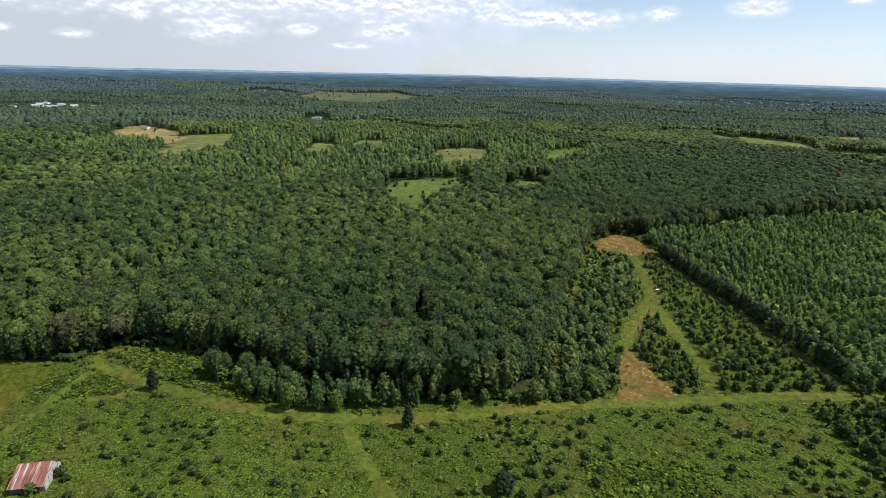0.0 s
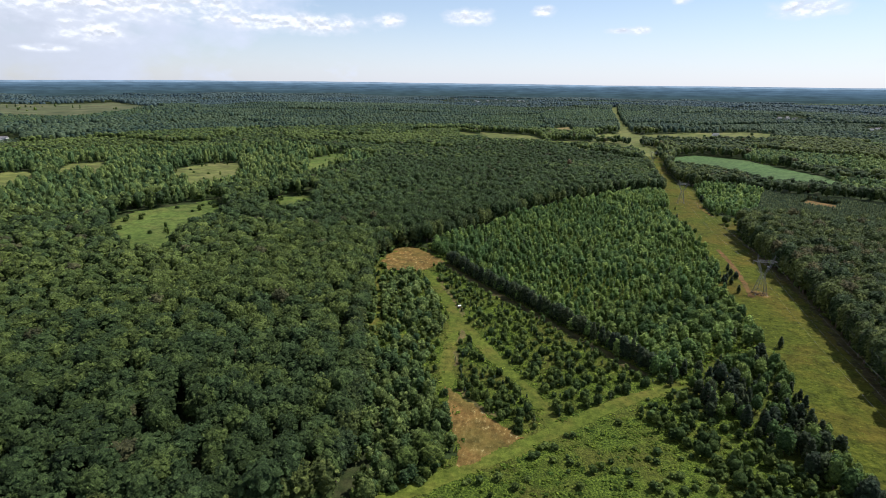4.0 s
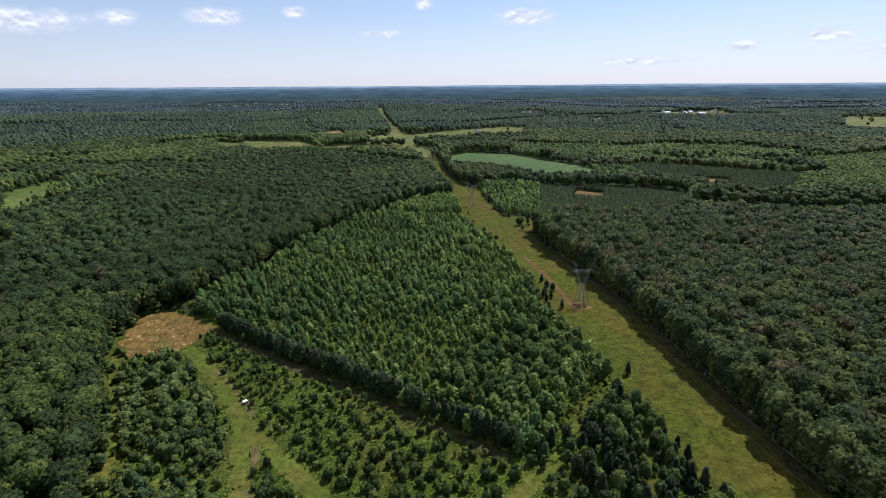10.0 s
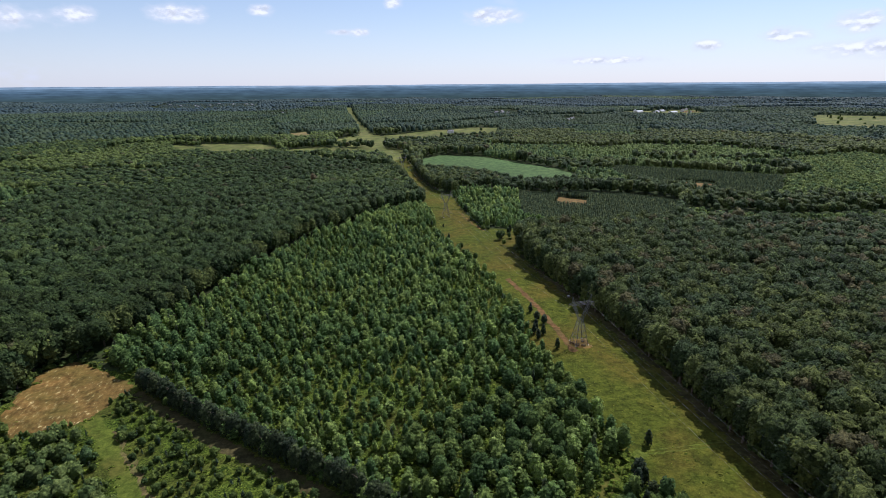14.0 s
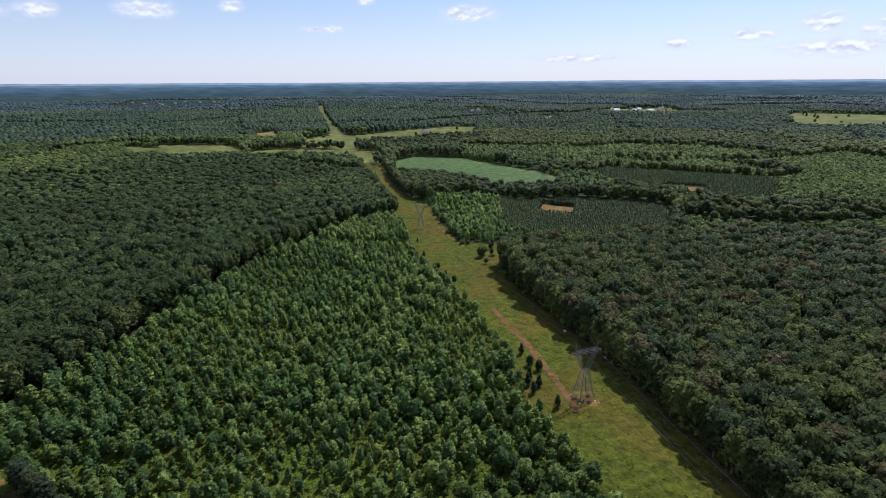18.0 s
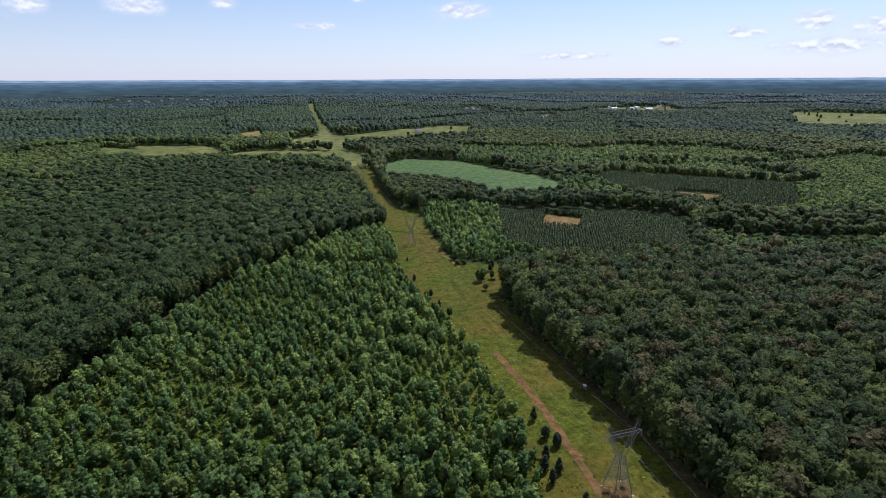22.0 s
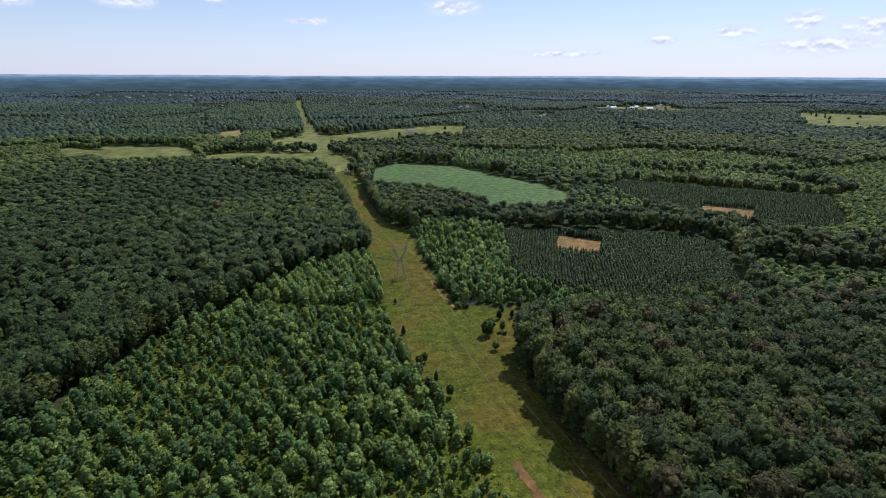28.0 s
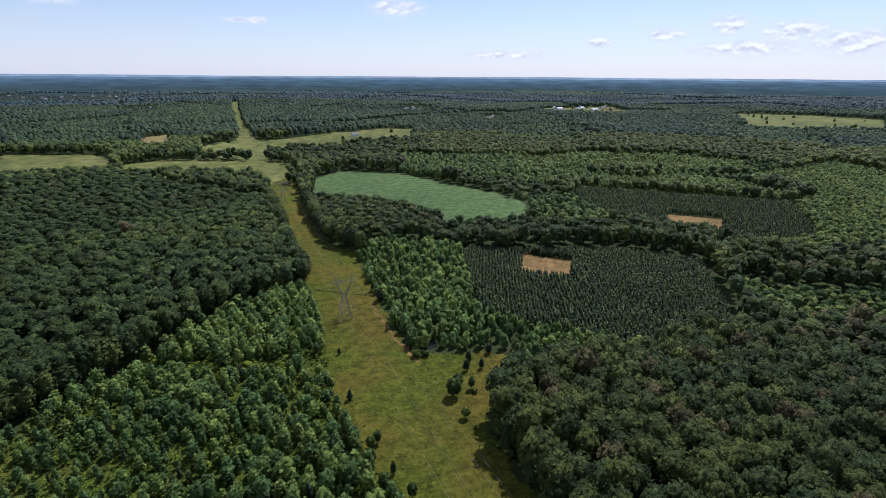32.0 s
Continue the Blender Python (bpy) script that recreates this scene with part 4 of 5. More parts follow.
def forest():
    bands = [(0, 260, 6.8, ROUND, (7.6, 12.4)), (260, 560, 7.7, ROUND_MID, (8.4, 12.8)), (560, 1150, 8.7, ROUND_FAR, (8.8, 13)), (1150, 2300, 11.2, TUFTS, (10, 16.5)), (2300, 3660, 16.5, TUFTS, (15, 25))]
    for i, (r0, r1, gap, protos, wd) in enumerate(bands):
        x, y = plot(-r1 - 60, r1 + 60, max(-60, 220 - r1), 420 + r1, gap, 0.5)
        d = middle(x, y)
        k = (d >= r0) & (d < r1)
        x, y = x[k], y[k]
        k = woodland(x, y)
        if i < 3:
            k &= sum(woodland(x + ox, y + oy).astype(int) for ox, oy in ((6, 0), (-6, 0), (0, 6), (0, -6))) > 2
        x, y = x[k], y[k]
        f, tone = stand(x, y)
        hi = (17.2 + 4 * waves(x, y, 120) + rng.uniform(-2.0, 2.0, len(x)) + 2.2 * (rng.uniform(0, 1, len(x)) > 0.93)) * f
        deep = np.ones(len(x), bool)
        for ox, oy in ((14, 0), (-14, 0), (0, 14), (0, -14)):
            deep &= woodland(x + ox, y + oy)
        low = hi * np.where(deep, (0.44, 0.42, 0.46, 0.5, 0.5)[i], (0.40, 0.34, 0.2, 0.08, 0.08)[i])
        wide = rng.uniform(*wd, len(x)) * (0.55 + 0.45 * np.clip(f, 0, 1))
        wx, wy = wander(x, y, 70, 22)
        wx, wy = wx + rng.normal(0, 18, len(x)), wy + rng.normal(0, 18, len(x))
        k = inside(LIGHT_WEST, x + wx, y + wy)
        old = in_any(ISLANDS + BELT, x, y)
        k &= ~old
        pale = ~k & ~old & (in_any(PALE, x + wx * 0.4, y + wy * 0.4) | ((tone > 0.25) & (d_far(x, y) > 1300)))
        grow("pale_wood", OVAL_MID if i < 3 else TUFTS, x[pale], y[pale], wide[pale] * (0.75 if i < 3 else 1), np.where(in_any(PALE, x[pale], y[pale]), 0.62, 0.9) * hi[pale], tones(x[pale], y[pale], 40), M_PALE if i < 3 else M_PALE_HAZED, "paler green stand of younger trees", "forest")
        x, y, wide, hi, low, tone, k = (q[~pale] for q in (x, y, wide, hi, low, tone, k))
        grow("light_wood", OVAL_MID if i > 0 else OVAL, x[k], y[k], wide[k] * 0.85, hi[k], np.clip(tones(x[k], y[k], 40), 0, 0.9), M_LIGHT, "lighter green young woodland", "forest")
        x, y, wide, hi, low, tone = (q[~k] for q in (x, y, wide, hi, low, tone))
        brown = np.where((x > 120) & (x < 420) & (y < 600), 0.07 + 0.12 * (waves(x, y, 45) > 0.62), 0.012)
        leaf = np.where(rng.uniform(0, 1, len(x)) < brown, 1.0, np.clip(0.1 + tones(x, y, 60, 0.5 if i < 2 else 0.7) + tone, 0, 0.95))
        # beyond 1150 m the leaves carry painted haze, bluest in the last band
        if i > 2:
            grow("far_woods", protos, x, y, wide, hi - low, leaf, M_DISTANT_HAZED if i == 3 else M_FAR_HAZED, "distant rolling broadleaf forest with haze-blue tinted leaves", "forest", low)
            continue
        for side, leaves, label in ((x <= 105, M_OAK, "dense dark green broadleaf forest canopy"), (x > 105, M_OAK_EAST, "dense olive green broadleaf forest canopy with brownish crowns")):
            grow("oak_wood", protos, x[side], y[side], wide[side], (hi - low)[side], leaf[side], leaves, label, "forest", low[side])


def young(name, poly, gap, wd, ht, protos, label, mat=None, skip=0.0, lift=0.0, singles=None, even=False):
    polys = poly if np.ndim(poly[0]) == 2 else [poly]
    p = np.concatenate([np.asarray(q, float) for q in polys])
    x, y = plot(*sorted((p[:, 0].min(), p[:, 0].max())), *sorted((p[:, 1].min(), p[:, 1].max())), gap)
    wx, wy = wander(x, y, 8, 1.0)
    k = in_any(polys, x + wx, y + wy) & (rng.uniform(0, 1, len(x)) > skip) & ~inside(POND, x, y) & ~inside(TRACK_EDGE, x, y)
    if wd > 4:
        k &= ~inside(SLOT, x, y)
    if ht > 5:
        k &= ~inside(YOUNG_GAP, x, y) & ~in_any(BELT, x, y) & ~(inside(PINES_NEAR, x, y)) & (~in_any(STRIPS, x, y) | (lift == 0.5))
    x, y = x[k], y[k]
    f = rng.uniform(0.55, 1.25, len(x)) * (0.75 + 0.5 * waves(x, y, 22))
    if even:
        f = rng.uniform(0.75, 1.2, len(x))
    f = np.where(inside(YOUNG_BLOCK, x, y), rng.uniform(0.95, 1.5, len(x)), f)
    if singles:
        k = inside(singles, x, y)
        for px, py, pf in zip(x[k], y[k], f[k]):
            if seen_land(px, py):
                (SINGLE_CEDAR if name == "cedar_wood" and rng.uniform() < 0.55 else SINGLE_YOUNG).append((px, py, wd * pf, ht * pf))
        x, y, f = x[~k], y[~k], f[~k]
    grow(name, protos, x, y, wd * f * rng.uniform(0.85, 1.2, len(x)), ht * f, np.clip(tones(x, y, 35) + lift, 0, 1), mat or M_YOUNG, label, "young trees")


SINGLE_YOUNG, SINGLE_BUSH, SINGLE_CEDAR = [], [], []
forest()
young("young_cedars_west", YOUNG_WEST, 16, 3.0, 6.5, CONE, "dark cedars among young broadleaf trees", M_PINE)
young("undergrowth", YOUNG_WEST, 3.4, 3.4, 1.8, WEEDS, "bright leafy undergrowth between young trees", M_WEED)
young("young_wood_west", YOUNG_WEST, 4.7, 5.3, 7.8, OVAL[:3] + TAPER, "dense bright green young trees beside the power line", skip=0.1, singles=[(-2, 300), (48, 310), (70, 330), (72, 372), (40, 360), (-10, 330)])
young("young_wood_east", YOUNG_EAST, 4.2, 4.8, 8.5, OVAL_LITE + TAPER[:2], "green young trees beside the pines", skip=0.08)
young("young_strip", YOUNG_STRIP, 5.0, 5.0, 7.5, OVAL_MID, "pale green strip of young trees", M_PALE, lift=0.5)
young("young_strip_far", YOUNG_STRIP_FAR, 6.5, 6.0, 8, OVAL_MID, "pale green strip of young trees", M_PALE, lift=0.5)
young("light_wood_east", LIGHT_EAST, 5.3, 6.4, 7.4, OVAL_LITE, "lighter green young woodland beside the pines", M_LIGHT, lift=0.12, even=True)
young("young_wood_skirt", YOUNG_SKIRT, 4.4, 5.0, 8.5, OVAL_LITE + TAPER[:3], "bright young trees at the foot of the pines", M_YOUNG, skip=0.1)
young("young_wood_corner", YOUNG_CORNER, 4.2, 5.0, 8.0, OVAL, "bright young trees at the corner of the wood", M_LIGHT, skip=0.15, lift=0.1)
young("young_wood_pocket", [(-182, 99), (-157, 106), (-131, 126), (-111, 142), (-112, 149), (-133, 140), (-158, 124), (-184, 113)], 4.4, 4.8, 10.5, OVAL + TAPER, "bright young trees standing before the wood edge", M_LIGHT, skip=0.15, lift=-0.1)
young("young_wood_side", YOUNG_SIDE, 4.4, 4.4, 5.6, OVAL[:4] + BUSH, "bright young trees between the wood and the track", M_LIGHT, skip=0.25, lift=0.15)
young("scrub_thicket", THICKET, 3.7, 3.8, 4.6, SAPLING + CONE[:2], "dense dark saplings crowding the scrub beside the cedars", M_SHRUB, skip=0.2)
young("cedar_wood", CEDAR_WOOD, 4.4, 5.2, 9.5, CONE, "dark mixed cedars and young trees", M_OAK, lift=-0.25, singles=[(20, 90), (80, 90), (80, 310), (20, 310)])


def pines(name, poly, holes, gap, protos, depth=0.985):
    p = np.asarray(poly, float)
    a = math.radians(-52)
    x, y = plot(-290, 290, -290, 290, gap, 0.26)
    x, y = x * 1.0, y * 1.15
    c = p.mean(0)
    x, y = x * math.cos(a) - y * math.sin(a) + c[0], x * math.sin(a) + y * math.cos(a) + c[1]
    k = in_any(deepen(poly, (37, 400), depth), x, y) & ~in_any(BELT, x, y)
    for h in holes:
        k &= ~inside(h, x, y)
    x, y = x[k], y[k]
    grow(name, protos, x, y, rng.uniform(2.7, 3.7, len(x)), rng.uniform(6, 7.6, len(x)), rng.uniform(0, 1, len(x)), M_PINE, "dark planted pines in rows", "pine plantation")


pines("pine_plantation", PINES_NEAR, CLEAR["clearing_near"], 2.2, [crown("cone", 5, 0.4, 0, 0, 200 + i, OCTA, 0.9, 0.25) for i in range(4)])
pines("pine_plantation_far", PINES_FAR, CLEAR["clearing_far"], 2.7, [crown("cone", 2, 0.45, 0, 0, 204 + i, OCTA, 0.9, 0.25) for i in range(4)], 0.96)
pines("pine_plantation_east", PINES_EAST, [], 2.6, [crown("cone", 2, 0.45, 0, 0, 208 + i, OCTA, 0.9, 0.25) for i in range(4)])


def scrub():
    x, y = plot(-330, 80, -60, 440, 3.6, 0.5)
    k = inside(SCRUB, x, y) & seen_land(x, y) & (y > 8)
    for t in (TRACK_MAIN, TRACK_SOUTH, TRACK_NORTH, TRACK_BOX, TRACK_EDGE, TRACK_LOOP, TRACK_WEST, SOIL_SOUTH, SOIL_NORTH, MOWN_WEST, HEDGE_STRIP):
        k &= ~inside(t, x, y)
    x, y = x[k], y[k]
    # knee-high weeds everywhere
    wx, wy = x + rng.uniform(-2, 2, len(x)), y + rng.uniform(-2, 2, len(x))
    k = rng.uniform(0, 1, len(x)) < 0.9
    for dx, dy in ((0, 0), (1.8, 0.9)):
        wgo = k & (rng.uniform(0, 1, len(x)) < 0.8)
        grow("weeds", WEEDS, wx[wgo] + dx, wy[wgo] + dy, rng.uniform(1.0, 3.0, wgo.sum()), rng.uniform(0.15, 0.8, wgo.sum()), np.clip(tones(wx[wgo], wy[wgo], 9, 0.8) + 0.05, 0, 1), M_WEED, "knee-high leafy weeds", "weeds")
    # thick north of the main track, thin to the south
    north = (y > 0.83 * (x + 57) + 196) & (x > -160)
    k = rng.uniform(0, 1, len(x)) < np.where(north, 0.42 + 0.55 * waves(x, y, 8), np.where(x + 0.4 * y > -20, 0.72, 0.42) * waves(x, y, 14))
    x, y, north = x[k] + rng.normal(0, 1.1, k.sum()), y[k] + rng.normal(0, 1.1, k.sum()), north[k]
    k = ~in_any((TRACK_MAIN, TRACK_SOUTH, lane(NORTH_LINE, 4.2), lane(BOX_LINE, 4.2), SOIL_SOUTH, SOIL_NORTH), x, y)
    x, y, north = x[k], y[k], north[k]
    f = rng.uniform(0.4, 1.0, len(x)) ** 1.3
    k = inside([(-75, 190), (30, 262), (0, 285), (-60, 275)], x, y)
    for px, py, pf, pn in zip(x[k], y[k], f[k], north[k]):
        SINGLE_BUSH.append((px, py, (2.9 if pn else 2.2) * (0.4 + pf), (3.8 if pn else 1.9) * (0.3 + pf)))
    x, y, f, north = x[~k], y[~k], f[~k], north[~k]
    xc, yc = plot(-165, 40, 190, 430, 5.2, 0.5)
    k = inside(SCRUB, xc, yc) & (yc > 0.83 * (xc + 57) + 200) & (rng.uniform(0, 1, len(xc)) < 0.45)
    for t in (TRACK_MAIN, TRACK_NORTH, TRACK_BOX, TRACK_EDGE, SOIL_SOUTH, SOIL_NORTH, HEDGE_STRIP):
        k &= ~inside(t, xc, yc)
    xc, yc = xc[k], yc[k]
    grow("young_cedars", CONE, xc, yc, rng.uniform(1.0, 2.0, len(xc)), rng.uniform(1.8, 4.4, len(xc)), rng.uniform(0, 0.6, len(xc)), M_PINE, "small dark cedars scattered in scrub", "young cedars")
    tall = north & (rng.uniform(0, 1, len(x)) < 0.65)
    grow("saplings", SAPLING, x[tall], y[tall], 2.6 * (0.4 + f[tall]), 3.5 * (0.35 + f[tall]), np.clip(tones(x[tall], y[tall], 20) + 0.12, 0, 0.96), M_SHRUB, "slender green saplings crowding the scrub", "saplings")
    x, y, f, north = x[~tall], y[~tall], f[~tall], north[~tall]
    k = north | (rng.uniform(0, 1, len(x)) < 0.25)
    grow("low_bushes", BUSH, x[~k], y[~k], 2.6 * (0.4 + f[~k]), 2.1 * (0.3 + f[~k]), np.clip(tones(x[~k], y[~k], 20) + 0.12, 0, 0.96), M_SHRUB, "low bright leafy bushes in weedy scrub", "bushes")
    x, y, f, north = x[k], y[k], f[k], north[k]
    grow("scrub_bushes", BUSH, x, y, np.where(north, 3.0, 2.3) * (0.4 + f), np.where(north, 3.2, 2.9) * (0.3 + f), np.clip(tones(x, y, 20) + np.where(north, 0, 0.1), 0, 0.96), M_SHRUB, "mixed green bushes in weedy scrub", "bushes")


scrub()


def brambles():
    """Low mounds of bright bramble and vine."""
    for q in BRAMBLES:
        p = np.asarray(q, float)
        x, y = plot(p[:, 0].min(), p[:, 0].max(), p[:, 1].min(), p[:, 1].max(), 1.9, 0.5)
        wx, wy = wander(x, y, 9, 1.6)
        k = inside(q, x + wx, y + wy) & ~in_any((TRACK_MAIN, TRACK_LOOP, TRACK_WEST), x, y)
        x, y = x[k], y[k]
        grow("bramble_patch", WEEDS, x, y, rng.uniform(2.0, 3.6, len(x)), rng.uniform(0.5, 1.5, len(x)), np.clip(tones(x, y, 9) + 0.3, 0, 1), M_WEED, "low mounds of bright green brambles", "brambles")


brambles()


def glade_bushes():
    """Bushes and small trees dotted over the open fields among the woods."""
    for nm, gap, share in (("glade", 7, 0.12), ("glade_small", 7, 0.15), ("north_glade", 10, 0.2), ("far_heath", 30, 0.05), ("yellow_meadow", 11, 0.14), ("meadow_west", 18, 0.012), ("meadow_north", 18, 0.012), ("east_pasture", 30, 0.07), ("farm_yard", 25, 0.15), ("dry_field", 14, 0.12)):
        p = np.concatenate(OPEN[nm])
        x, y = plot(p[:, 0].min(), p[:, 0].max(), p[:, 1].min(), p[:, 1].max(), gap, 0.5)
        k = in_any(OPEN[nm], x, y) & (rng.uniform(0, 1, len(x)) < share)
        x, y = x[k], y[k]
        big = 2 if gap > 16 else 1
        grow("field_bushes", OVAL_MID, x, y, rng.uniform(2.5, 6, len(x)) * big, rng.uniform(2.5, 7.5, len(x)) * big, tones(x, y, 30), M_SHRUB, "bushes and small trees dotted over a field", "bushes")


glade_bushes()


def corridor_tufts():
    x, y = plot(76, 160, 190, 800, 2.6, 0.5)
    k = inside(CORRIDOR, x, y) & ~inside(CLAY, x, y) & (rng.uniform(0, 1, len(x)) < 0.35 + 0.5 * waves(x, y, 9))
    x, y = x[k], y[k]
    grow("grass_tufts", WEEDS, x, y, rng.uniform(0.8, 2.0, len(x)), rng.uniform(0.08, 0.3, len(x)), np.clip(tones(x, y, 12) + 0.2, 0, 1), M_TUFT, "rough tufts of yellow-green grass", "grass")


corridor_tufts()


def bank_weeds():
    u = rng.uniform(0, 1, 160)
    x, y = 90 + 33 * u + rng.normal(0, 0.7, 160), 709 - 26 * u + rng.normal(0, 0.7, 160)
    grow("bank_weeds", BUSH, x, y, rng.uniform(0.5, 1.3, 160), rng.uniform(0.15, 0.5, 160), rng.uniform(0.3, 0.9, 160), M_SHRUB, "dark weeds along a low bank", "weeds")


bank_weeds()


def edge_bushes():
    """Undergrowth along the foot of the wood."""
    for line in ([(-272, 51), (-251, 69), (-255, 82), (-236, 100), (-204, 112), (-186, 114), (-158, 124), (-132, 138), (-111, 148), (-90, 166), (-64, 188), (-70, 216), (-84, 241), (-111, 260), (-126, 272)],
                 [(-131, 300), (-136, 325), (-148, 354), (-158, 392), (-152, 427), (-134, 438)], [(99, 170), (102, 210), (107, 255), (113, 300), (119, 350), (122, 400), (121, 500), (123, 543), (135, 560), (158, 566)]):
        p = np.asarray(line, float)
        at = np.concatenate(([0], np.cumsum(np.linalg.norm(np.diff(p, axis=0), axis=1))))
        d = np.arange(0, at[-1], 1.9)
        x = np.interp(d, at, p[:, 0]) + rng.uniform(-2.2, 2.2, len(d))
        y = np.interp(d, at, p[:, 1]) + rng.uniform(-2.2, 2.2, len(d))
        grow("edge_bushes", BUSH, x, y, rng.uniform(2.2, 5, len(d)), rng.uniform(1.5, 5, len(d)), tones(x, y, 15), M_SHRUB, "bushy undergrowth at the foot of the wood", "bushes")


edge_bushes()


# ================= horizon =================
def ridges():
    # Glowing backdrop bands; haze is put into their emission, bluer and paler upwards.
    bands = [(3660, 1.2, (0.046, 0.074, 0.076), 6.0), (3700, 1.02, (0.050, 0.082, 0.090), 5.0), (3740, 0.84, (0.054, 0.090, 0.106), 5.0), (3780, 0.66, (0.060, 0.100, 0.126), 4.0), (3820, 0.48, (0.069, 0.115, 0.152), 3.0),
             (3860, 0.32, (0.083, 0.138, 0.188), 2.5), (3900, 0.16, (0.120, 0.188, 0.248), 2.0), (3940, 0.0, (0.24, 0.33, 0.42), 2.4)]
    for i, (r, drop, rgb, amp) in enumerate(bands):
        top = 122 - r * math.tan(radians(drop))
        m = bpy.data.materials.new("hazy_glow_hills")
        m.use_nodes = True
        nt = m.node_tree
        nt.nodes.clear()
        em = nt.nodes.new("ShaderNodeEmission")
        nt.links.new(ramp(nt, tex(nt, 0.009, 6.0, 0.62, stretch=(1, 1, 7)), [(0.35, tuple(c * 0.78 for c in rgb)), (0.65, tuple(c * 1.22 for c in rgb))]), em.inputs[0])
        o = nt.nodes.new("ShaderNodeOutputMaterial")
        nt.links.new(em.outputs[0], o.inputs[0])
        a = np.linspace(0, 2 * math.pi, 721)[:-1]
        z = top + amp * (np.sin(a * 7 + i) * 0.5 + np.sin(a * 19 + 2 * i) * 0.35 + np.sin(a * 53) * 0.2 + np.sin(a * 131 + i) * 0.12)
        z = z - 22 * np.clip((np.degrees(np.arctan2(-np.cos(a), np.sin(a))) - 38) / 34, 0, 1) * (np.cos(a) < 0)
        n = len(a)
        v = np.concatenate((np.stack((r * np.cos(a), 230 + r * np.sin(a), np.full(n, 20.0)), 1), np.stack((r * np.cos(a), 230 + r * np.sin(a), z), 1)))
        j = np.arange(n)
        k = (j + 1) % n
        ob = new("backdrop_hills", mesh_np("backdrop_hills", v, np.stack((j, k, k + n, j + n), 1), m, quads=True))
        tagged(ob, "glowing backdrop of hazy blue hills along the horizon", "hills", kind="structure")


ridges()


# ================= single trees =================
def mesh_bm(name, bm, mat):
    me = bpy.data.meshes.new(name)
    bm.to_mesh(me)
    bm.free()
    me.materials.append(mat)
    return me


def part(name, bm, mat, parent, label=""):
    """One mesh under a thing or under one of its parts."""
    ob = new(name, mesh_bm(name, bm, mat) if isinstance(bm, bmesh.types.BMesh) else bm)
    ob.parent = parent
    return tagged(ob, label)


def stem(bm, a, b, r0, r1, sides=6):
    """A tapered round bar from a to b."""
    a, b = Vector(a), Vector(b)
    q = (b - a).to_track_quat("Z", "Y")
    rings = []
    for c, r in ((a, r0), (b, r1)):
        rings.append([bm.verts.new(c + q @ Vector((r * math.cos(2 * math.pi * i / sides), r * math.sin(2 * math.pi * i / sides), 0))) for i in range(sides)])
    for i in range(sides):
        k = (i + 1) % sides
        bm.faces.new((rings[0][i], rings[0][k], rings[1][k], rings[1][i]))
    bm.faces.new(rings[0][::-1])
    bm.faces.new(rings[1])


def trunk_mesh(height, radius, limbs, seed):
    r = random.Random(seed)
    bm = bmesh.new()
    bend = Vector((r.uniform(-0.03, 0.03) * height, r.uniform(-0.03, 0.03) * height, height * 0.45))
    stem(bm, (0, 0, -0.3), bend, radius, radius * 0.75, 6)
    stem(bm, bend, (bend.x * 1.6, bend.y * 1.6, height * 0.85), radius * 0.75, radius * 0.25, 5)
    for i in range(limbs):
        a, z = i * 2.4 + r.uniform(-0.4, 0.4), height * r.uniform(0.35, 0.65)
        reach = height * r.uniform(0.16, 0.24)
        stem(bm, (bend.x, bend.y, z), (math.cos(a) * reach, math.sin(a) * reach, z + height * 0.18), radius * 0.35, radius * 0.12, 3)
    return mesh_bm("trunk", bm, M_BARK)


def tree_kind(name, shape, width, height, foot, lumps, size, cards, card, leaf, label, category, seed, core=ICO2):
    """A tree with trunk and crown, to be copied."""
    top = new(name)
    part("trunk", trunk_mesh(height, height * 0.018 + 0.05, 4, seed), None, top)
    v, t = crown(shape, lumps, size, cards, card, seed, core, 0.84, width / 2 / (height * (1 - foot)))
    v = v * np.array((width / 2, width / 2, height * (1 - foot))) + np.array((0, 0, height * foot))
    part("crown", mesh_np("crown", v, t, leaf, np.full(len(v), 0.5)), None, top)
    return tagged(top, label, category)


def plant(kinds, spots, wide, tall, group, r):
    """Copies of the kinds at spots (x, y, width, height)."""
    for i, (x, y, w, h) in enumerate(spots):
        src = kinds[r.randrange(len(kinds))]
        m = Matrix.Translation((x, y, float(rise(x, y)))) @ Matrix.Rotation(r.uniform(0, 6.28), 4, "Z")
        ob = copy_thing(src, m)
        ob.scale = (w / wide, w / wide, h / tall)
        ob["group"] = group
    for src in kinds:
        for o in (*src.children, src):
            bpy.data.objects.remove(o)


def along(points, gap, r, jitter=1.5):
    p = np.asarray(points, float)
    seg = np.linalg.norm(np.diff(p, axis=0), axis=1)
    s = np.concatenate(([0], np.cumsum(seg)))
    out = []
    d = 0.0
    while d < s[-1]:
        out.append((float(np.interp(d, s, p[:, 0])) + r.uniform(-jitter, jitter), float(np.interp(d, s, p[:, 1])) + r.uniform(-jitter, jitter)))
        d += gap * r.uniform(0.75, 1.3)
    return out


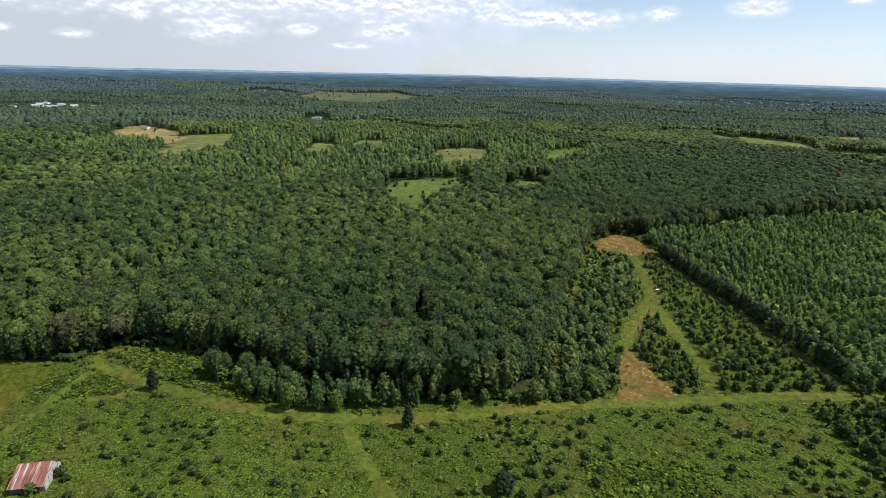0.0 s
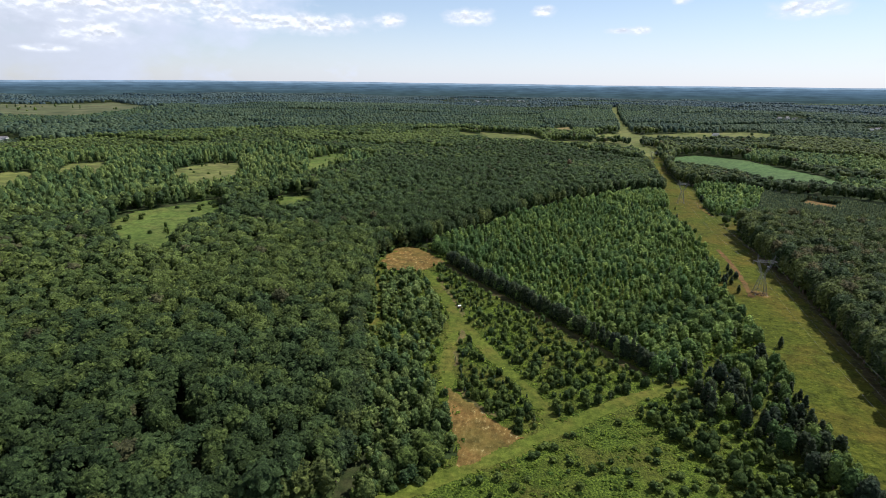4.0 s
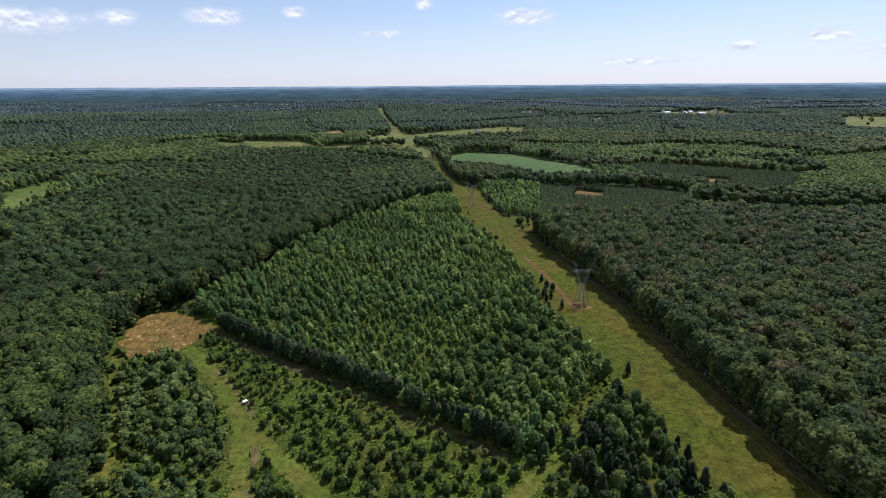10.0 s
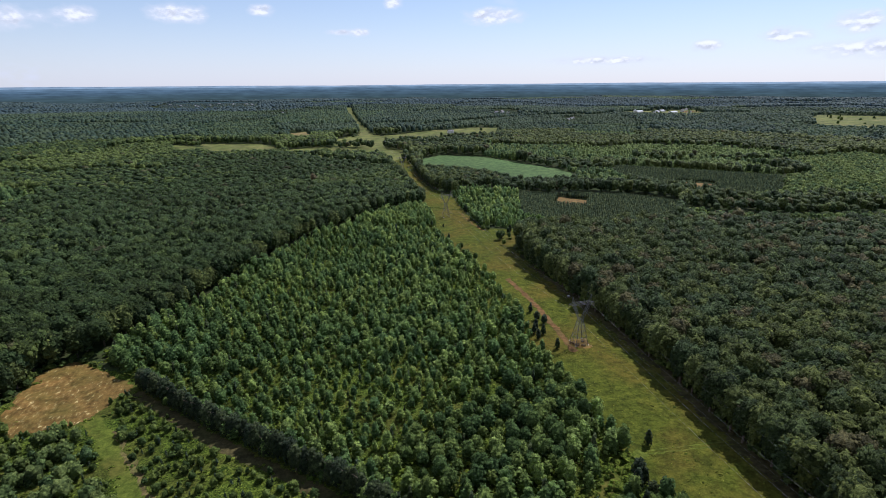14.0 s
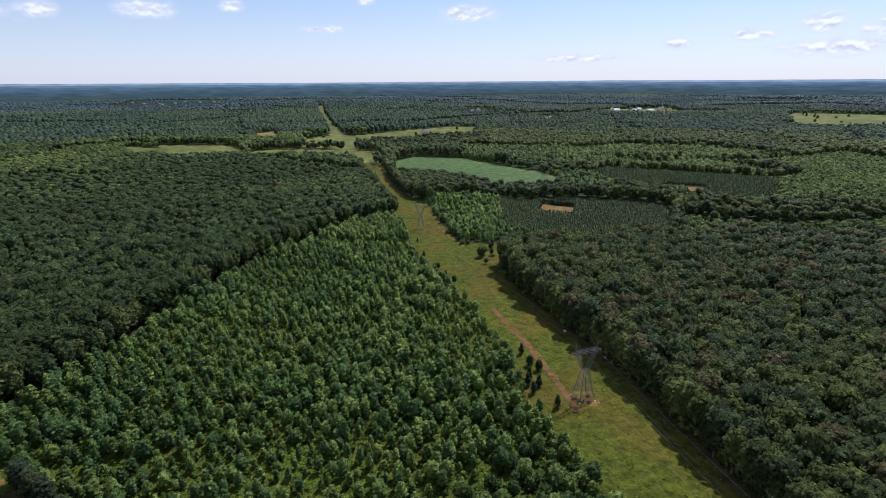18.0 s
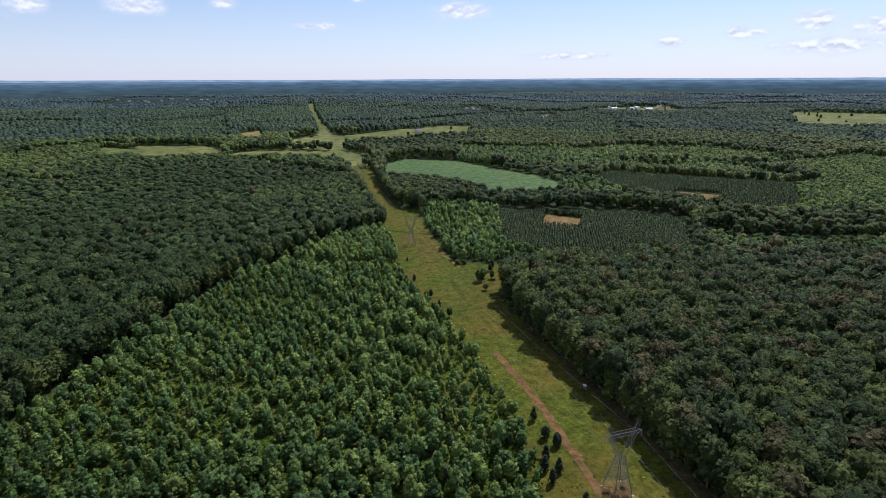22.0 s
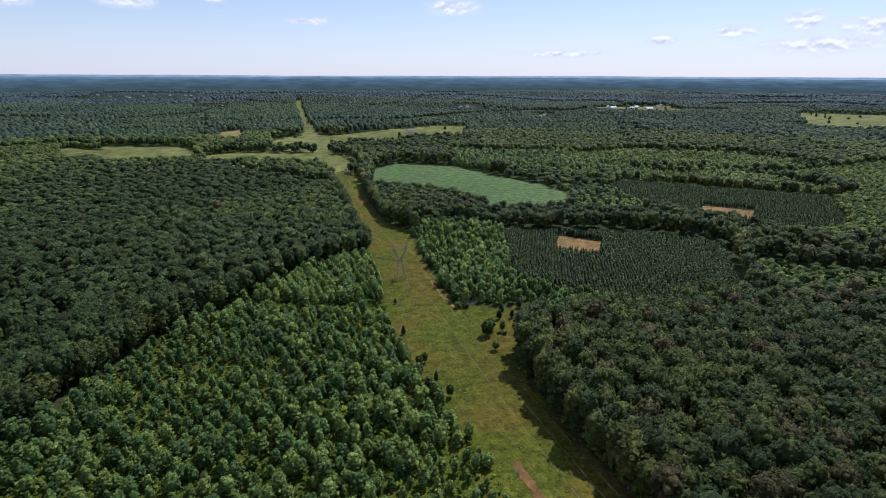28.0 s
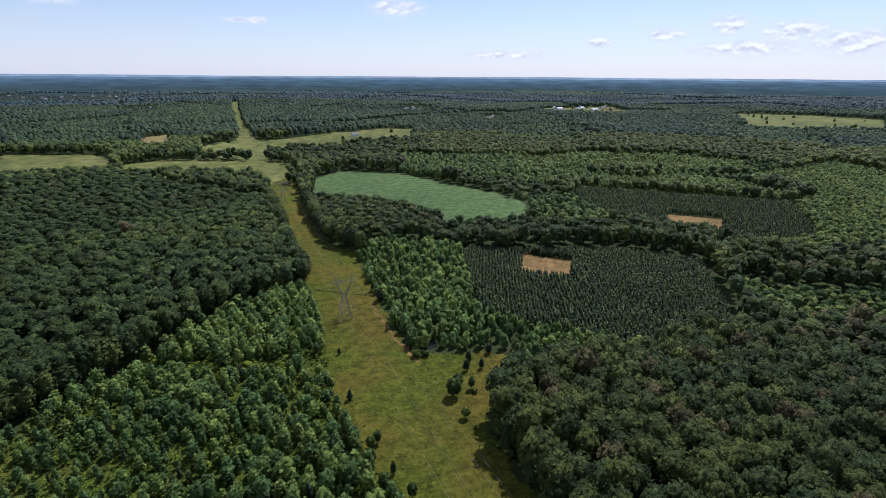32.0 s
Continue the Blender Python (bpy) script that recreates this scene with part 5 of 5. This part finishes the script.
R = random.Random(5)
SINGLE_YOUNG += [(-151, 105, 6.5, 13), (-143, 112, 6, 12), (-163, 103, 6, 12), (-137, 116, 5.5, 10), (-178, 101, 5.5, 11), (-174, 105, 5, 12), (-170, 101, 4.6, 9), (-166, 107, 5.5, 12), (-160, 106, 5, 10), (-156, 111, 5.5, 13), (-150, 109, 4.6, 9), (-146, 116, 5, 11), (-139, 119, 4.5, 9), (-122, 133, 4.5, 8), (-104, 148, 4.2, 8), (-97, 156, 4.2, 7.5), (-188, 100, 6, 9), (-96, 163, 5, 9)]
SINGLE_BUSH += [(-174, 30, 4.2, 3.6), (-176, 38, 3.6, 3.4), (-171, 26, 4, 3), (-186, 25, 3, 2.2), (-190, 44, 3.4, 2.4), (-196, 52, 3, 2), (128, 571, 3, 2.4), (117, 608, 5, 4), (121, 607, 4, 3.4)]
edge = []
for line, gap in (([(-330, 34), (-272, 52), (-252, 70), (-256, 83), (-237, 101), (-206, 114)], 7), ([(-188, 116), (-160, 126), (-136, 141), (-114, 151), (-95, 167), (-96, 190), (-105, 219), (-115, 250), (-129, 284)], 6),
                  ([(-132, 300), (-138, 326), (-150, 354), (-160, 392), (-154, 428), (-136, 440), (-110, 478), (-86, 530), (-64, 576), (-36, 624), (-5, 652), (38, 698), (86, 722)], 7),
                  ([(97, 160), (100, 200), (105, 250), (109, 280), (112.5, 310), (118, 354), (121, 400), (120, 500), (124, 540), (137, 556), (158, 562), (185, 554)], 6.5), ([(88, 724), (87, 790), (94, 870), (97, 1000)], 8), ([(136, 768), (121, 803), (124, 887), (134, 985)], 8)):
    for x, y in along(line, gap, R):
        edge.append((x, y, R.uniform(8, 12), R.uniform(17, 21.5) if x > 90 and y < 560 else R.uniform(14, 20)))
edge = [e for e in edge if math.hypot(e[0] - 115.2, e[1] - 443.5) > 5.5] + [(121.5, 448.5, 9, 20), (122, 441, 8, 19)]
kinds = [tree_kind("oak_tree", "round", 9, 18, 0.1, 80, 0.19, 190, 0.06, M_OAK_ONE, "tall dark green broadleaf tree at the wood edge", "tree", 300 + i, ICO1) for i in range(5)]
plant(kinds, edge, 9, 18, "trees along the wood edge", R)

kinds = [tree_kind("young_tree", "oval", 4.8, 8, 0.06, 34, 0.24, 60, 0.11, M_YOUNG_ONE, "bright green young broadleaf tree in a dense stand", "tree", 320 + i, ICO1) for i in range(5)]
plant(kinds, SINGLE_YOUNG, 4.8, 8, "young trees", R)

kinds = [tree_kind("bush", "round", 3, 2.6, 0.0, 16, 0.36, 14, 0.2, M_SHRUB_ONE, "leafy green bush standing in weedy scrub", "bush", 340 + i, ICO1) for i in range(5)]
plant(kinds, SINGLE_BUSH, 3, 2.6, "bushes in the scrub", R)

# dark cedars: the hedge row, singles on the grass and at the track
cedars = [(x, y, R.uniform(5.2, 7.2), R.uniform(9.5, 12.5)) for x, y in along([(-104, 400), (-73, 364), (-46, 337), (-11, 300), (14, 273)], 3.2, R, 1.0)]
cedars += [(78.5, 311.5, 4.2, 7.2), (-202, 79, 7, 11), (-110, 126, 6, 10.5), (-66, 121, 7.5, 8), (80, 586, 3.4, 5.5), (85, 624, 1.6, 4), (121, 676, 4.2, 8.5), (82, 539, 2.2, 6),
           (85, 430, 3.8, 6.5), (76, 404, 4.2, 7), (75.5, 398, 3.8, 6.5), (80, 402, 4, 6.5), (86, 414, 3.6, 6), (84, 419, 3.6, 6), (80, 386, 4, 6.5), (79, 409, 4, 6.5),
           (132.5, 588, 3.0, 6.5), (136, 593, 3.2, 7.5), (139.5, 587, 2.8, 5.5), (149, 598, 3.6, 6), (22, 268, 4.5, 9), (27, 272, 4.5, 9.5), (33, 273, 4.2, 9), (20, 262, 3.4, 6),
           (40, 246, 5, 10), (48, 238, 5, 10), (57, 226, 5.4, 10), (44, 252, 5, 10), (60, 216, 5, 9), (68, 206, 5, 10)]
cedars += SINGLE_CEDAR
kinds = [tree_kind("cedar_tree", "oval" if i % 2 else "cone", 3.6, 7, 0.02, 50, 0.24, 20, 0.12, M_CEDAR, "dark green conical cedar tree", "tree", 360 + i, ICO1) for i in range(4)]
plant(kinds, cedars, 3.6, 7, "cedars", R)

lone = [(-194, 100, 9, 12.5), (-74, 186, 8.5, 9.5), (-66, 190, 8, 9), (-70, 194, 8, 10.5), (-79, 180, 7, 8), (119, 572, 6.5, 8.5), (123, 577, 5, 7), (117, 557, 3.6, 5), (128, 574, 3, 6), (79, 554, 3.6, 6), (82, 556, 3, 5.5), (77, 547, 3.5, 6), (77, 533, 4.2, 7.5), (84, 527, 3.4, 6), (-190, 101, 9, 12), (-182, 108, 8, 12), (-170, 106, 8, 11), (-163, 112, 7, 12)]
kinds = [tree_kind("field_tree", "round", 5, 7, 0.18, 60, 0.26, 40, 0.14, M_SHRUB_ONE, "rounded green tree standing alone on grass", "tree", 380 + i) for i in range(3)]
plant(kinds, lone, 5, 7, "lone trees", R)


M_RUSTY = foliage("rusty_leaves", (0.11, 0.080, 0.045), (0.135, 0.095, 0.052), (0.16, 0.115, 0.06), "object", thin=0.2, spec=0.03)
kinds = [tree_kind("dying_tree", "round", 5, 17, 0.45, 30, 0.3, 40, 0.14, M_RUSTY, "dying tree with rust-brown leaves in the forest", "tree", 395, ICO1)]
plant(kinds, [(-21, 854, 7, 19.5)], 5, 17, "dying trees", R)


# ================= power line =================
def bar(bm, a, b, w):
    stem(bm, a, b, w, w, 4)


def tower(x, y):
    top = new("transmission_tower")
    top.location = (x, y, 0)

    def strut(name, a, b, w, label=""):
        bm = bmesh.new()
        bar(bm, a, b, w)
        part(name, bm, M_STEEL, top, label)

    levels = [(0, 3.3), (4.2, 2.65), (7.6, 2.05), (10.4, 1.5), (12.6, 1.0)]
    for sx in (-1, 1):
        for sy in (-1, 1):
            strut("leg", (sx * 3.3, sy * 3.3, -0.2), (sx * 1.0, sy * 1.0, 12.6), 0.11)
    for (z0, w0), (z1, w1) in zip(levels, levels[1:]):
        for k in (-1, 1):
            strut("brace", (-w0, k * w0, z0), (w1, k * w1, z1), 0.06)
            strut("brace", (w0, k * w0, z0), (-w1, k * w1, z1), 0.06)
            strut("brace", (k * w0, -w0, z0), (k * w1, w1, z1), 0.06)
            strut("brace", (k * w0, w0, z0), (k * w1, -w1, z1), 0.06)
            strut("girt", (-w1, k * w1, z1), (w1, k * w1, z1), 0.06)
            strut("girt", (k * w1, -w1, z1), (k * w1, w1, z1), 0.06)
    for sx in (-1, 1):
        for sy in (-1, 1):
            strut("arm", (sx * 0.3, sy * 1.0, 12.6), (sx * 3.4, sy * 0.6, 20.4), 0.07)
            strut("arm", (sx * 1.0, sy * 1.0, 12.6), (sx * 4.6, sy * 0.6, 20.4), 0.07)
            strut("peak", (sx * 3.4, sy * 0.6, 20.4), (sx * 4.9, 0, 25.0), 0.055)
            strut("peak", (sx * 4.6, sy * 0.6, 21.6), (sx * 4.9, 0, 25.0), 0.055)
            strut("beam_tip", (sx * 4.6, sy * 0.6, 20.4), (sx * 6.8, 0, 20.9), 0.06)
            strut("beam_tip", (sx * 4.6, sy * 0.6, 21.6), (sx * 6.8, 0, 20.9), 0.06)
        for i in range(4):
            z0, z1 = 12.6 + i * 1.95, 12.6 + (i + 1) * 1.95
            g = lambda z, o: sx * (o + (z - 12.6) / 7.8 * (3.4 - 0.3 if o < 0.5 else 3.6))
            for sy in (-1, 1):
                strut("lacing", (g(z0, 0.3), sy * (1 - i * 0.1), z0), (g(z1, 1.0), sy * (0.9 - i * 0.1), z1), 0.05)
                strut("lacing", (g(z0, 1.0), sy * (1 - i * 0.1), z0), (g(z1, 0.3), sy * (0.9 - i * 0.1), z1), 0.05)
    for sy in (-1, 1):
        strut("beam", (-4.6, sy * 0.6, 20.4), (4.6, sy * 0.6, 20.4), 0.07)
        strut("beam", (-4.6, sy * 0.6, 21.6), (4.6, sy * 0.6, 21.6), 0.07)
        for i in range(8):
            a = -4.6 + i * 1.15
            strut("lacing", (a, sy * 0.6, 20.4 if i % 2 else 21.6), (a + 1.15, sy * 0.6, 21.6 if i % 2 else 20.4), 0.035)
    for dx in (-6.6, 0, 6.6):
        bm = bmesh.new()
        stem(bm, (dx, 0, 20.5), (dx, 0, 18.8), 0.03, 0.03, 6)
        string = part("insulator", bm, M_GLASS, top, "brown glazed insulator string")
        for i in range(9):
            bm = bmesh.new()
            stem(bm, (dx, 0, 20.2 - i * 0.15), (dx, 0, 20.12 - i * 0.15), 0.13, 0.06, 8)
            part("disc", bm, M_GLASS, string)
    for sx in (-1, 1):
        for sy in (-1, 1):
            bm = bmesh.new()
            stem(bm, (sx * 3.3, sy * 3.3, -0.4), (sx * 3.3, sy * 3.3, 0.25), 0.4, 0.35, 8)
            part("footing", bm, M_CONCRETE, top, "grey concrete footing")
    return tagged(top, "galvanised steel lattice transmission tower on grass", "power tower", "transmission towers")


M_GLASS = plain("glazed_insulator", (0.16, 0.10, 0.045), 0.2)
M_CONCRETE = plain("weathered_concrete", (0.4, 0.39, 0.36), 0.9)
TOWERS = [(93.0, 389.0), (97.5, 662.0), (108.0, 950.0)]
for tx, ty in TOWERS[:2]:
    tower(tx, ty)
tower(*TOWERS[2])


def cable(a, b, sag, r, label):
    n = 24
    cu = bpy.data.curves.new("power_cable", "CURVE")
    cu.dimensions, cu.bevel_depth, cu.bevel_resolution = "3D", r, 1
    sp = cu.splines.new("POLY")
    sp.points.add(n)
    for i in range(n + 1):
        u = i / n
        p = Vector(a).lerp(Vector(b), u)
        sp.points[i].co = (p.x, p.y, p.z - sag * 4 * u * (1 - u), 1)
    cu.materials.append(M_WIRE)
    tagged(new("power_cable", cu), label, "cable", "power line cables")


stations = [(88.6, 115.0)] + TOWERS + [(124, 1230)]
for (xa, ya), (xb, yb) in zip(stations, stations[1:]):
    for dx in (-6.6, 0, 6.6):
        cable((xa + dx, ya, 18.8), (xb + dx, yb, 18.8), 6.5, 0.017, "sagging bare aluminium conductor between towers")
    for dx in (-4.9, 4.9):
        cable((xa + dx, ya, 25.0), (xb + dx, yb, 25.0), 5.0, 0.009, "thin steel shield wire above the conductors")


# ================= barn, shelter, pickup =================
def box(bm, x0, x1, y0, y1, z0, z1, bevel=0.0):
    r = bmesh.ops.create_cube(bm, size=1)
    for v in r["verts"]:
        v.co = Vector((x0 + (v.co.x + 0.5) * (x1 - x0), y0 + (v.co.y + 0.5) * (y1 - y0), z0 + (v.co.z + 0.5) * (z1 - z0)))
    if bevel:
        bmesh.ops.bevel(bm, geom=list({e for v in r["verts"] for e in v.link_edges}), offset=bevel, segments=2, affect="EDGES")


def rusty(name, rust):
    m, nt, bsdf, out = material(name)
    oi = nt.nodes.new("ShaderNodeObjectInfo").outputs["Random"]
    tc = nt.nodes.new("ShaderNodeTexCoord")
    mp = nt.nodes.new("ShaderNodeMapping")
    mp.inputs["Scale"].default_value = (2.2, 0.22, 0.22)
    nt.links.new(tc.outputs["Object"], mp.inputs[0])
    nz = nt.nodes.new("ShaderNodeTexNoise")
    nz.inputs["Scale"].default_value, nz.inputs["Detail"].default_value = 1.0, 6.0
    nt.links.new(mp.outputs[0], nz.inputs["Vector"])
    n = nz.outputs[0]
    add = nt.nodes.new("ShaderNodeMath")
    add.operation = "MULTIPLY_ADD"
    nt.links.new(oi, add.inputs[0])
    add.inputs[1].default_value = 0.55
    nt.links.new(n, add.inputs[2])
    nt.links.new(ramp(nt, add.outputs[0], [(0.5, (0.42, 0.38, 0.35)), (0.62, (0.30, 0.15, 0.10)), (0.78, (0.13, 0.035, 0.024)), (0.98, (0.26, 0.11, 0.075))]), bsdf.inputs["Base Color"])
    bsdf.inputs["Roughness"].default_value, bsdf.inputs["Metallic"].default_value = 0.65, 0.2
    return m


M_RUST = rusty("rusted_roof_sheet", 0.5)
M_BARNWOOD = plain("grey_barn_boards", (0.15, 0.12, 0.10), 0.9, 0, 0.3, 2.0, 0.02)
M_PALEBOARD = plain("pale_weathered_boards", (0.42, 0.40, 0.37), 0.9, 0, 0.3, 1.5)
M_WHITE = plain("white_paint", (0.75, 0.75, 0.73), 0.5, 0, 0.035)
M_PANE = plain("dark_window_glass", (0.02, 0.025, 0.03), 0.08)
M_SHINGLE = plain("grey_shingles", (0.16, 0.15, 0.15), 0.9, 0, 0.25, 1.0)
M_PALE_ROOF = plain("pale_metal_roof", (0.40, 0.41, 0.42), 0.4, 0.1, 0.1)
M_SIDING = plain("pale_siding", (0.66, 0.63, 0.57), 0.7, 0, 0.08)
M_TANWALL = plain("tan_siding", (0.5, 0.36, 0.24), 0.8, 0, 0.1)


def barn():
    top = new("barn")
    top.matrix_world = pose(-180.2, 34.0, 0, 0, 0, 49)
    half, back, front, eave, ridge = 4.6, 3.6, 7.4, 2.5, 5.4      # x along the ridge; the long slope falls to -y
    for i in range(30):
        bm = bmesh.new()
        x = -half + i * 0.31
        box(bm, x, x + 0.27, -front + 0.5, -front + 0.54, 0, eave + R.uniform(-0.1, 0.1))
        part("board", bm, M_BARNWOOD, top)
    for sx in (-1, 1):
        for i in range(34):
            y = -front + 0.5 + i * 0.31
            u = (y + front) / front if y < 0 else 1 - y / back
            bm = bmesh.new()
            box(bm, sx * half - 0.02, sx * half + 0.02, y, y + 0.27, 0, eave + (ridge - eave) * max(0, u) - 0.15)
            part("board", bm, M_PALEBOARD if sx > 0 and i % 9 else M_BARNWOOD, top)
    for i in range(30):
        bm = bmesh.new()
        x = -half + i * 0.31
        box(bm, x, x + 0.27, back - 0.04, back, 0, eave)
        part("board", bm, M_BARNWOOD, top)
    for side, run in ((-1, front), (1, back)):
        bm = bmesh.new()
        for u in (0.15, 0.4, 0.65, 0.9):
            z = ridge - 0.1 + (eave - 0.15 - ridge) * u
            stem(bm, (-half - 0.2, side * run * u, z), (half + 0.2, side * run * u, z), 0.05, 0.05, 4)
        roof = part("roof_frame", bm, M_BARNWOOD, top)
        for i in range(12):
            bm = bmesh.new()
            x0 = -half - 0.3 + i * 0.82
            rows = []
            for k in range(13):
                x = x0 + k * 0.84 / 12
                z = 0.025 * (k % 2)
                rows.append([bm.verts.new((x, side * 0.02, ridge + z)), bm.verts.new((x, side * (run + 0.3 + 0.1 * (i % 3)), eave - 0.15 + z))])
            for a, b in zip(rows, rows[1:]):
                bm.faces.new((a[0], b[0], b[1], a[1]) if side > 0 else (a[0], a[1], b[1], b[0]))
            part("roof_sheet", bm, M_RUST, roof, "rust-streaked corrugated iron sheet")
    bm = bmesh.new()
    stem(bm, (-half - 0.3, 0, ridge + 0.04), (half + 0.3, 0, ridge + 0.04), 0.09, 0.09, 6)
    part("ridge_cap", bm, M_RUST, top)
    tagged(top, "old plank barn with a rust-streaked iron roof", "barn")


barn()


def shelter(x, y, turn, label):
    top = new("hunting_shelter")
    top.matrix_world = pose(x, y, 0, 0, 0, turn) @ Matrix.Scale(0.62, 4)
    for sx in (-1, 1):
        for sy in (-1, 1):
            bm = bmesh.new()
            box(bm, sx * 1.1 - 0.06, sx * 1.1 + 0.06, sy * 0.8 - 0.06, sy * 0.8 + 0.06, 0, 2.1 + 0.12 * sy)
            part("post", bm, M_BARNWOOD, top)
    for sx in (-1, 1):
        bm = bmesh.new()
        box(bm, sx * 1.14 - 0.02, sx * 1.14 + 0.02, -0.85, 0.85, 0.5, 1.5)
        part("side_panel", bm, M_BARNWOOD, top)
    bm = bmesh.new()
    box(bm, -1.1, 1.1, 0.83, 0.87, 0.5, 1.9)
    part("back_panel", bm, M_BARNWOOD, top)
    bm = bmesh.new()
    box(bm, -1.1, 1.1, -0.8, 0.8, 0.42, 0.5)
    part("floor_board", bm, M_BARNWOOD, top)
    bm = bmesh.new()
    box(bm, -1.5, 1.5, -1.15, 1.15, 0, 0.06, 0.02)
    rf = part("roof", bm, M_WHITE, top, "white metal roof sheet")
    rf.matrix_local = pose(0, 0, 2.12, 6, 0, 0)
    tagged(top, label, "shelter", "hunting shelters")


shelter(-82.2, 323, 35, "small wooden shelter with a white roof beside the track")
shelter(115.2, 443.5, 75, "small wooden shelter with a white roof in the wood's shade")


def brush(x, y, w, h, seed):
    """A tangle of dry stems with a few leaves."""
    r = random.Random(seed)
    top = new("brush_heap")
    top.location = (x, y, 0)
    for i in range(16):
        bm = bmesh.new()
        a, q = r.uniform(0, 6.28), r.uniform(0.1, 0.5)
        stem(bm, (math.cos(a) * w * q, math.sin(a) * w * q, 0), (math.cos(a + r.uniform(-1, 1)) * w * 0.6, math.sin(a + r.uniform(-1, 1)) * w * 0.6, h * r.uniform(0.5, 1)), 0.06, 0.02, 4)
        part("stem", bm, M_DRYSTEM, top)
    v, t = crown("round", 10, 0.3, 12, 0.25, seed, OCTA, 0.4)
    part("dry_leaves", mesh_np("dry_leaves", v * np.array((w * 0.6, w * 0.6, h * 0.7)), t, M_DRYLEAF, np.full(len(v), 0.5)), None, top)
    tagged(top, "tangled reddish dry brush at the tower foot", "brush", "brush heaps")


M_DRYSTEM = plain("dry_stems", (0.16, 0.10, 0.06), 0.9)
M_DRYLEAF = foliage("dry_leaves", (0.085, 0.055, 0.028), (0.10, 0.066, 0.034), (0.12, 0.085, 0.04), "object")
for i, (x, y, w, h) in enumerate(((90.5, 386.5, 2.4, 2.0), (93.5, 385.4, 2.0, 1.4), (95.6, 389.5, 1.8, 1.2), (89.4, 389, 2.0, 1.6))):
    brush(x, y, w, h, 500 + i)


# ================= far farms and houses =================
def house(name, w, d, h, wall, roof, label, seed):
    top = new(name)
    bm = bmesh.new()
    box(bm, -w / 2, w / 2, -d / 2, d / 2, 0, h)
    part("wall", bm, wall, top)
    bm = bmesh.new()
    rz = h + d * 0.28
    c = [(-w / 2 - 0.4, -d / 2 - 0.4, h - 0.1), (w / 2 + 0.4, -d / 2 - 0.4, h - 0.1), (w / 2 + 0.4, d / 2 + 0.4, h - 0.1), (-w / 2 - 0.4, d / 2 + 0.4, h - 0.1), (-w / 2 - 0.4, 0, rz), (w / 2 + 0.4, 0, rz)]
    v = [bm.verts.new(p) for p in c]
    for q in ((0, 1, 5, 4), (2, 3, 4, 5), (1, 2, 5), (3, 0, 4), (3, 2, 1, 0)):
        bm.faces.new([v[i] for i in q])
    part("roof", bm, roof, top)
    bm = bmesh.new()
    box(bm, -0.5, 0.5, -d / 2 - 0.06, -d / 2 + 0.02, 0, 2.1)
    part("door", bm, M_TANWALL, top)
    for x in (-w * 0.33, w * 0.28):
        bm = bmesh.new()
        box(bm, x - 0.6, x + 0.6, -d / 2 - 0.05, -d / 2 + 0.02, 1.0, 2.2)
        part("window", bm, M_PANE, top)
    return tagged(top, label, "building")


def village(src, spots, group):
    for x, y, turn in spots:
        ob = copy_thing(src, pose(x, y, float(rise(x, y)) + 0.3, 0, 0, turn))
        ob["group"] = group
    for o in (*src.children, src):
        bpy.data.objects.remove(o)


village(house("farm_shed", 34, 14, 5, M_SIDING, M_PALE_ROOF, "long pale farm shed with a metal roof", 1), [(1225, 2050, 20), (1265, 2000, 35), (1300, 1950, 15), (1330, 2060, 30), (1250, 2110, 60)], "farm sheds")
village(house("farmhouse", 14, 9, 5.5, M_SIDING, M_SHINGLE, "pale two-storey farmhouse with a grey roof", 2), [(1400, 2030, 10), (1440, 2080, 50), (1380, 1960, 30), (1470, 2100, 20), (-1111, 905, 60), (-1120, 925, 20), (330, 1500, 10), (716, 2170, 30), (730, 2150, 70), (700, 2195, 10)], "farmhouses")
village(house("pale_hall", 17, 10, 5, M_SIDING, M_PALE_ROOF, "large pale commercial hall in a distant town", 3), [(-1718, 495, 70), (-1690, 528, 30), (-1695, 575, 75), (-1770, 520, 70), (-1740, 560, 60), (-1800, 545, 20), (-1675, 505, 80), (1029, 3390, 20), (1060, 3400, 20)], "distant halls")
village(house("small_house", 12, 9, 3.4, M_WHITE, M_SHINGLE, "small white house with a grey roof", 4), [(-1730, 450, 20), (-1690, 620, 40), (-1128, 500, 30), (-2250, 1500, 20), (-2300, 1560, 50), (-2200, 1600, 80), (-2350, 1620, 10), (-2150, 1480, 30), (787, 1772, 20), (833, 1824, 60), (815, 1800, 10), (753, 2277, 30), (770, 2240, 70), (-698, 3432, 20), (-542, 3252, 50), (-440, 3344, 10), (-516, 3179, 30), (-263, 3168, 60), (-290, 3203, 20), (-620, 3300, 30), (-360, 3250, 70), (-470, 3230, 45), (-140, 2600, 20), (-180, 2590, 60), (-100, 2610, 30)], "small white houses")
